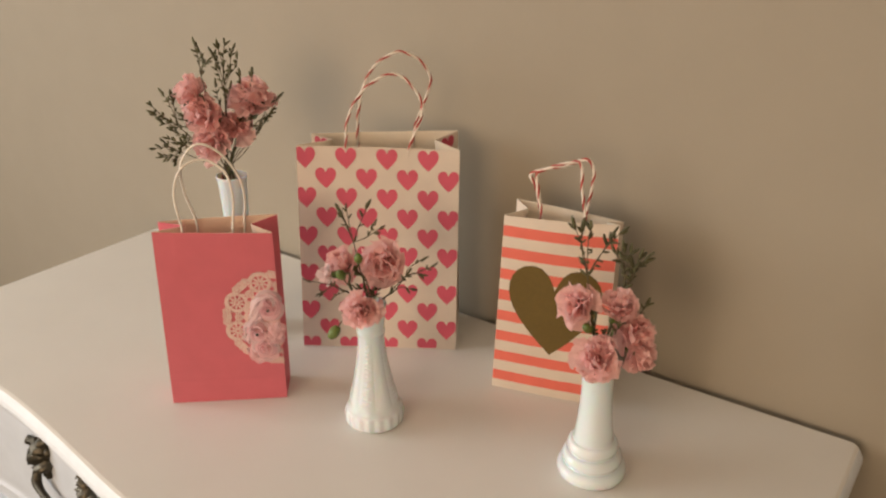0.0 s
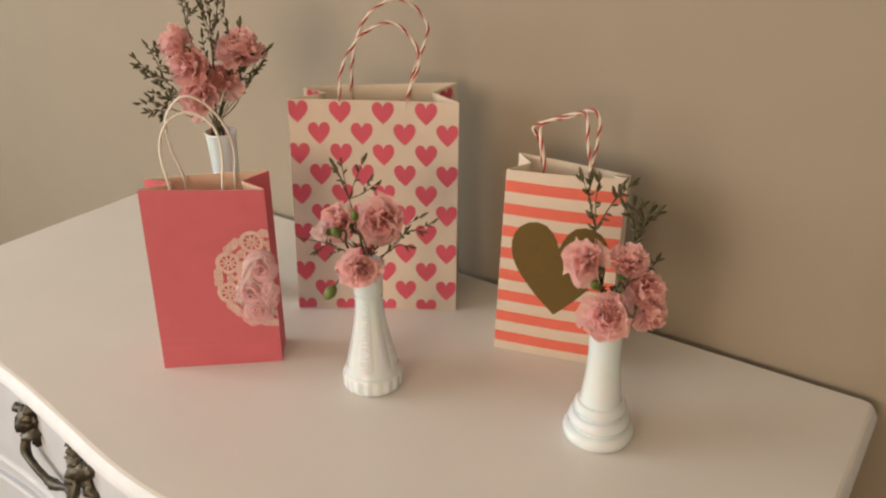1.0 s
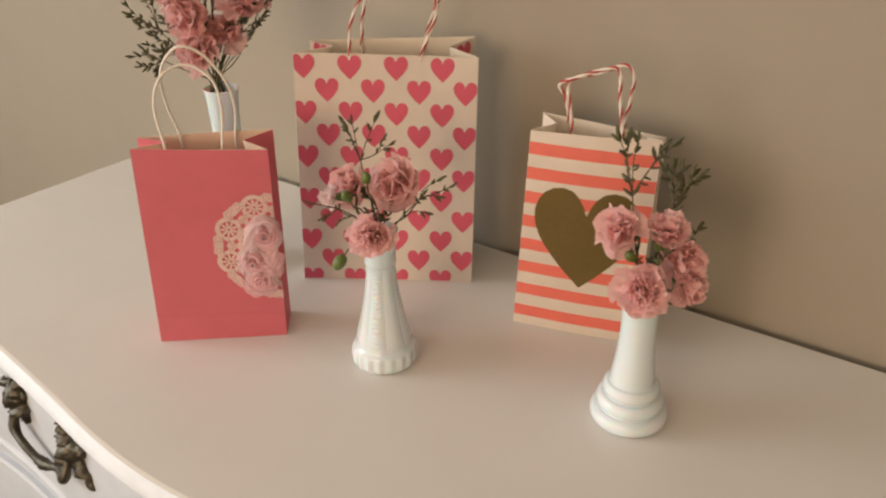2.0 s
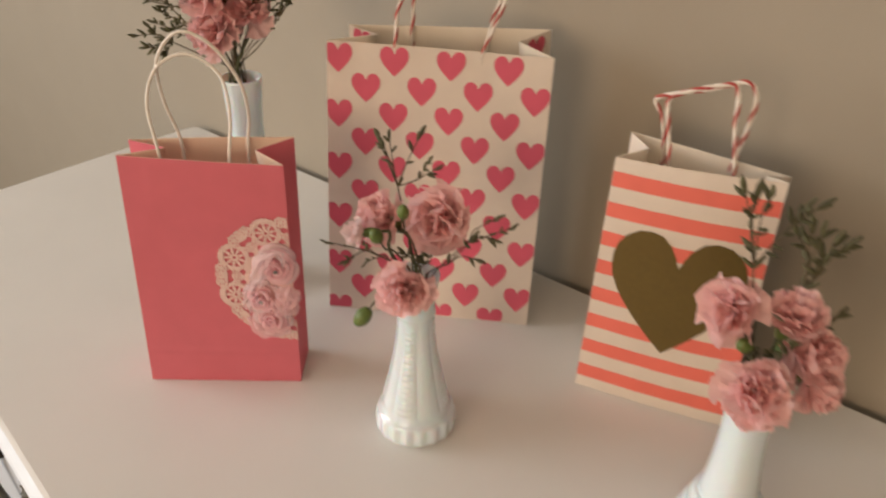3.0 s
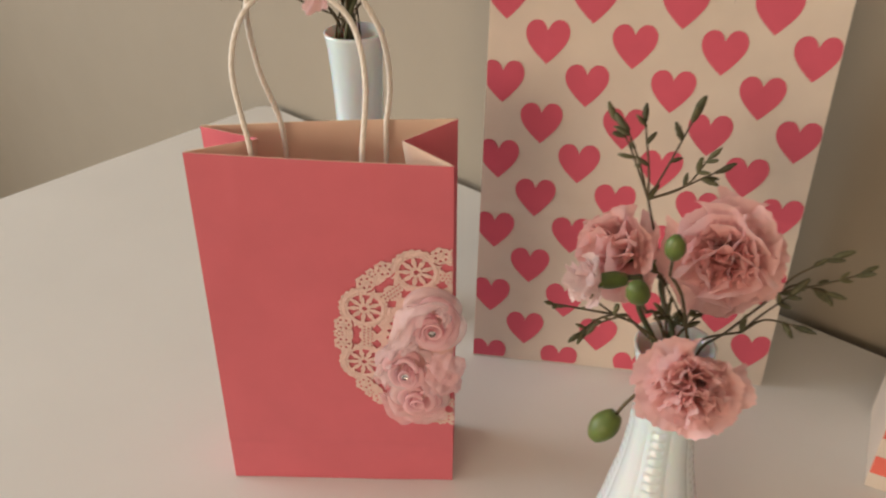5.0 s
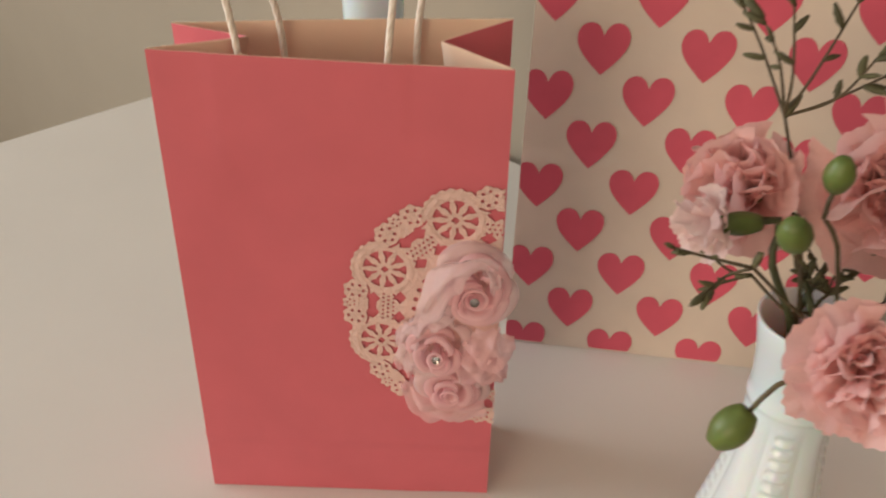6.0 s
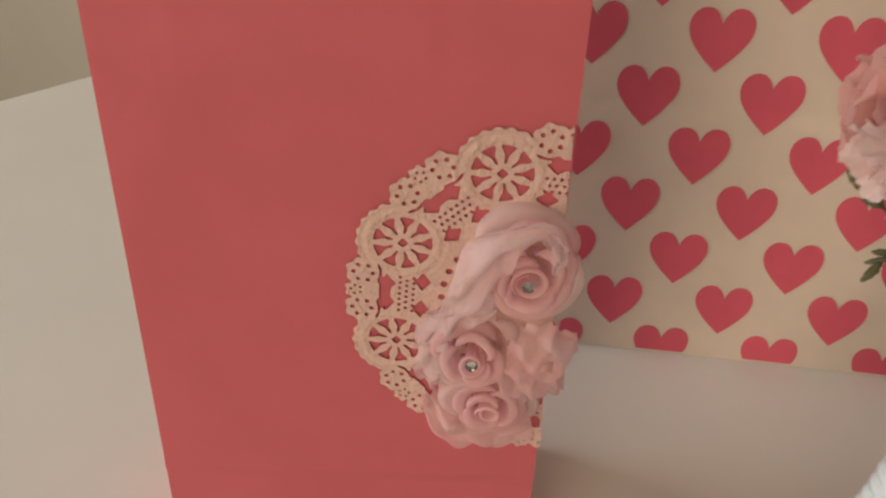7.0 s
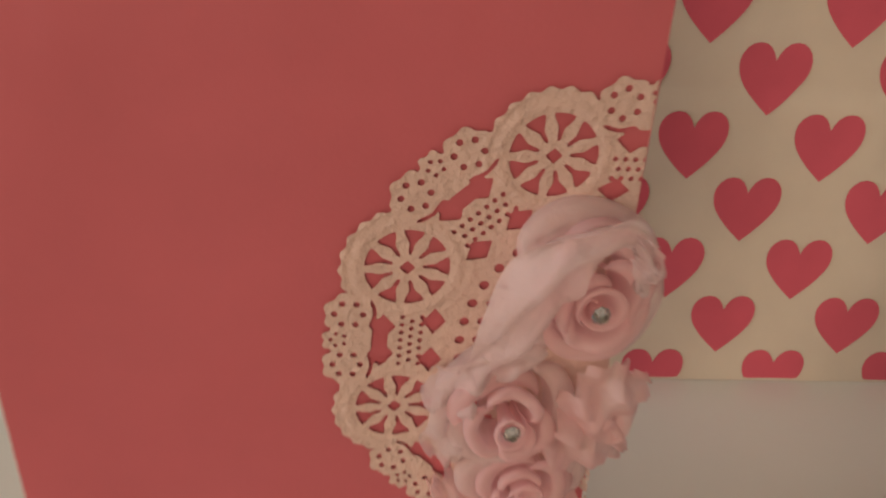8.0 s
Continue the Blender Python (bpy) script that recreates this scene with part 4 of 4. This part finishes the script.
def bud_leaf(seed):
    rnd = random.Random(seed)
    verts, faces = tube([Vector((0.06 * math.sin(t * 2.5), 0, t)) for t in np.linspace(0, 1, 7)],
                        lambda t: 0.05 + 0.15 * math.sin(math.pi * min(1, t * 0.85 + 0.12)) ** 0.8 * (1 + 0.2 * math.sin(t * 19 + seed)), 6)
    return mesh_of("leaf", [Vector((v[0] + rnd.uniform(-.02, .02), v[1] * 0.75, v[2])) for v in verts], faces, LEAF, smooth=True)


LEAVES = [bud_leaf(k) for k in range(4)]


def filler_sprig(root, fork, tips, seed, size=0.0088, label="dark green filler sprig with small bud-like leaves", dense=0):
    """A wiry branching sprig, with small thick leaves in clusters at and below its tips."""
    rnd = random.Random(seed)
    root, fork = Vector(root), Vector(fork)
    ob = thing("filler_sprig", root, label, "filler sprig", "filler sprigs in the vases")
    mouth = root + Vector((rnd.uniform(-1, 1), rnd.uniform(-1, 1), 0)) * 0.009
    path, _ = spline([mouth - Vector((0, 0, 0.04)), mouth, root.lerp(fork, 0.5) + Vector((rnd.uniform(-1, 1), rnd.uniform(-1, 1), 0)) * 0.004, fork], 16)
    verts, faces = tube(path, lambda t: 0.0007 - 0.0001 * t, 5)
    spots = []
    for tip in tips:
        tip = Vector(tip)
        mid = fork.lerp(tip, 0.5) + Vector((rnd.uniform(-1, 1), rnd.uniform(-1, 1), rnd.uniform(-1, 1))) * 0.005
        branch, _ = spline([fork, mid, tip], 12)
        bv, bf = tube(branch, lambda t: 0.0006 - 0.0002 * t, 5)
        part("branch", mesh_of("branch", bv, bf, TWIG, smooth=True), ob)
        way = (branch[-1] - branch[-3]).normalized()
        spots += [(tip, way, 0.2, 1.0), (tip - way * 0.002, way, 0.7, 0.9), (branch[9], way, 0.8, 0.8), (branch[9], way, -0.9, 0.75)]
        for k in range(dense):
            spots.append((branch[rnd.randrange(3, 12)], way, rnd.choice((-1, 1)) * rnd.uniform(0.5, 1.1), rnd.uniform(0.5, 0.8)))
        if rnd.random() < 0.7:
            spots.append((branch[6], way, rnd.choice((-0.9, 0.9)), 0.7))
    spots += [(fork, (fork - root).normalized(), 0.8, 0.8), (fork, (fork - root).normalized(), -0.8, 0.8)]
    part("stem", mesh_of("stem", verts, faces, TWIG, smooth=True), ob)
    for p, way, lean, k in spots:
        turn = Matrix.Rotation(rnd.uniform(0, 6.28), 4, way) @ Matrix.Rotation(lean, 4, way.orthogonal())
        d = (turn.to_3x3() @ way).normalized()
        s = size * k * rnd.uniform(0.8, 1.2)
        sub = new("leaf", LEAVES[rnd.randrange(4)])
        sub.parent = ob
        sub.matrix_basis = Matrix.Translation(p - root) @ d.to_track_quat("Z", "Y").to_matrix().to_4x4() @ Matrix.Diagonal((s, s, s, 1))
    return ob


# ribbed vase
R1 = (0.7075, -0.2672, 0.9423)
carnation(R1, (0.7373, -0.3120, 0.9700), (0.45, -0.85, 0.35), 0.0228, 11, petals=48)
carnation(R1, (0.6755, -0.2715, 0.9890), (-0.25, -0.75, 0.55), 0.0245, 12, "broad", 38)
carnation(R1, (0.7165, -0.2520, 0.9950), (0.3, -0.75, 0.5), 0.0275, 13, "broad", 46)
carnation(R1, (0.6796, -0.3012, 0.9890), (-0.5, -0.8, 0.1), 0.0150, 14, "pale", 18, "half open pale pink carnation in a vase")
flower_bud(R1, (0.7086, -0.3254, 0.9403), (-0.35, -0.55, -0.75), 0.0150, 1, bulge=(0.013, 0, 0.012))
flower_bud(R1, (0.7066, -0.3077, 0.9995), (0.0, -0.5, 0.8), 0.0125, 2)
flower_bud(R1, (0.7059, -0.2795, 1.0075), (0.1, -0.2, 1.0), 0.0115, 3)
filler_sprig(R1, (0.6780, -0.2560, 1.0105), [(0.6540, -0.2518, 1.0425), (0.6640, -0.2560, 1.0400), (0.6740, -0.2600, 1.0490), (0.6880, -0.2430, 1.0490), (0.6980, -0.2440, 1.0330), (0.7020, -0.2400, 1.0270)], 21)
filler_sprig(R1, (0.6985, -0.3105, 0.9861), [(0.6855, -0.3368, 0.9994), (0.6917, -0.3255, 0.9811)], 22, 0.0068)
filler_sprig(R1, (0.7394, -0.2436, 0.9815), [(0.7663, -0.2294, 0.9961), (0.7550, -0.2350, 1.0020), (0.7570, -0.2371, 0.9862)], 23)
filler_sprig(R1, (0.7336, -0.2605, 0.9665), [(0.7473, -0.2511, 0.9881), (0.7532, -0.2510, 0.9742)], 24)
filler_sprig(R1, (0.6885, -0.2815, 0.9650), [(0.6708, -0.2917, 0.9750), (0.6787, -0.2916, 0.9590)], 25, 0.0064)

# stepped vase
R2 = (0.9508, -0.1977, 0.9183)
carnation(R2, (0.9275, -0.2085, 0.9890), (-0.2, -0.8, 0.45), 0.0240, 31, "broad", 38)
carnation(R2, (0.9590, -0.2235, 0.9490), (0.2, -0.95, 0.35), 0.0272, 32)
carnation(R2, (0.9763, -0.1776, 0.9605), (0.8, -0.3, 0.4), 0.0255, 33)
carnation(R2, (0.9614, -0.1873, 0.9901), (0.3, -0.2, 0.9), 0.0215, 34)
carnation(R2, (0.9853, -0.1806, 0.9406), (0.9, -0.3, -0.1), 0.0215, 35, petals=30)
flower_bud(R2, (0.9418, -0.2118, 0.9703), (-0.2, -0.6, 0.5), 0.0130, 36)
filler_sprig(R2, (0.9336, -0.2042, 1.0218), [(0.9204, -0.2094, 1.0702), (0.9264, -0.2064, 1.0672), (0.9333, -0.2031, 1.0701), (0.9582, -0.1917, 1.0680), (0.9512, -0.1939, 1.0651)], 41, 0.0112, dense=2)
filler_sprig(R2, (0.9576, -0.1686, 0.9999), [(0.9436, -0.1651, 1.0331), (0.9504, -0.1607, 1.0369), (0.9562, -0.1585, 1.0348), (0.9642, -0.1563, 1.0307), (0.9701, -0.1541, 1.0297), (0.9604, -0.1579, 1.0191)], 42, 0.0112, dense=2)
filler_sprig(R2, (0.9686, -0.1749, 0.9697), [(0.9812, -0.1686, 0.9899), (0.9648, -0.1845, 0.9743)], 43)

# tall vase
R3 = (0.4194, -0.2106, 1.0261)
carnation(R3, (0.3989, -0.2344, 1.1343), (-0.3, -0.6, 0.8), 0.0275, 51)
carnation(R3, (0.4111, -0.2306, 1.1088), (0.1, -0.9, 0.5), 0.0295, 52)
carnation(R3, (0.4461, -0.1779, 1.1231), (0.5, -0.3, 0.8), 0.0320, 53)
carnation(R3, (0.4132, -0.2270, 1.0688), (0.1, -0.95, 0.1), 0.0300, 54)
carnation(R3, (0.4287, -0.1991, 1.0868), (0.4, -0.6, 0.6), 0.0285, 55, petals=34)
filler_sprig(R3, (0.4064, -0.2222, 1.1540), [(0.4039, -0.2245, 1.1911), (0.4080, -0.2216, 1.1833), (0.4132, -0.2159, 1.1706)], 61, 0.0095, dense=5)
filler_sprig(R3, (0.4243, -0.2034, 1.1444), [(0.4208, -0.2046, 1.1873), (0.4265, -0.1976, 1.1903), (0.4316, -0.1908, 1.1825), (0.4357, -0.1879, 1.1737), (0.4169, -0.2088, 1.1785)], 62, 0.0095, dense=5)
filler_sprig(R3, (0.3895, -0.2537, 1.0950), [(0.3714, -0.2752, 1.1221), (0.3735, -0.2724, 1.1114), (0.3801, -0.2621, 1.1349), (0.3861, -0.2543, 1.1292), (0.3755, -0.2685, 1.1016)], 63, 0.0095, dense=5)
filler_sprig(R3, (0.3885, -0.2540, 1.0607), [(0.3708, -0.2787, 1.0682), (0.3757, -0.2728, 1.0565), (0.3787, -0.2688, 1.0762), (0.3856, -0.2609, 1.0489), (0.3935, -0.2488, 1.0784)], 64, 0.0095, dense=5)
filler_sprig(R3, (0.4504, -0.1772, 1.0810), [(0.4648, -0.1589, 1.1153), (0.4599, -0.1651, 1.1026), (0.4676, -0.1558, 1.1231)], 65, 0.0090)
filler_sprig(R3, (0.4365, -0.1929, 1.1102), [(0.4380, -0.1883, 1.1512), (0.4467, -0.1764, 1.1503)], 66, 0.0095)
filler_sprig(R3, (0.4031, -0.2289, 1.0905), [(0.3913, -0.2467, 1.1078), (0.3971, -0.2385, 1.1177), (0.3854, -0.2538, 1.0921)], 67, 0.0090, dense=5)
filler_sprig(R3, (0.4228, -0.2069, 1.1004), [(0.4185, -0.2123, 1.1413), (0.4283, -0.1985, 1.1376)], 68, 0.0090, dense=4)
filler_sprig(R3, (0.4444, -0.1832, 1.0859), [(0.4581, -0.1691, 1.0967), (0.4502, -0.1769, 1.1055)], 69, 0.0085, dense=4)
filler_sprig(R3, (0.4100, -0.2240, 1.0900), [(0.3960, -0.2400, 1.1120), (0.4020, -0.2330, 1.1260), (0.3900, -0.2450, 1.1000)], 70, 0.0090, dense=6)
filler_sprig(R3, (0.4380, -0.1960, 1.0950), [(0.4440, -0.1900, 1.1300), (0.4560, -0.1760, 1.1180), (0.4500, -0.1820, 1.1080)], 71, 0.0090, dense=6)
filler_sprig(R3, (0.3980, -0.2380, 1.0700), [(0.3820, -0.2580, 1.0880), (0.3860, -0.2540, 1.0700), (0.3780, -0.2620, 1.0780)], 72, 0.0090, dense=6)
filler_sprig(R3, (0.4280, -0.2060, 1.1250), [(0.4230, -0.2110, 1.1620), (0.4330, -0.2000, 1.1580)], 73, 0.0090, dense=6)
filler_sprig(R3, (0.4460, -0.1860, 1.0700), [(0.4620, -0.1680, 1.1000), (0.4540, -0.1780, 1.0900)], 74, 0.0085, dense=4)
filler_sprig(R1, (0.7075, -0.2586, 0.9547), [(0.6948, -0.2658, 0.9802), (0.7102, -0.2485, 0.9783), (0.7191, -0.2539, 0.9720), (0.7028, -0.2751, 0.9700)], 26, 0.0090, dense=4)
filler_sprig(R2, (0.9537, -0.1971, 0.9477), [(0.9437, -0.2039, 0.9704), (0.9576, -0.2035, 0.9682), (0.9655, -0.1953, 0.9741)], 44, 0.0095, dense=4)
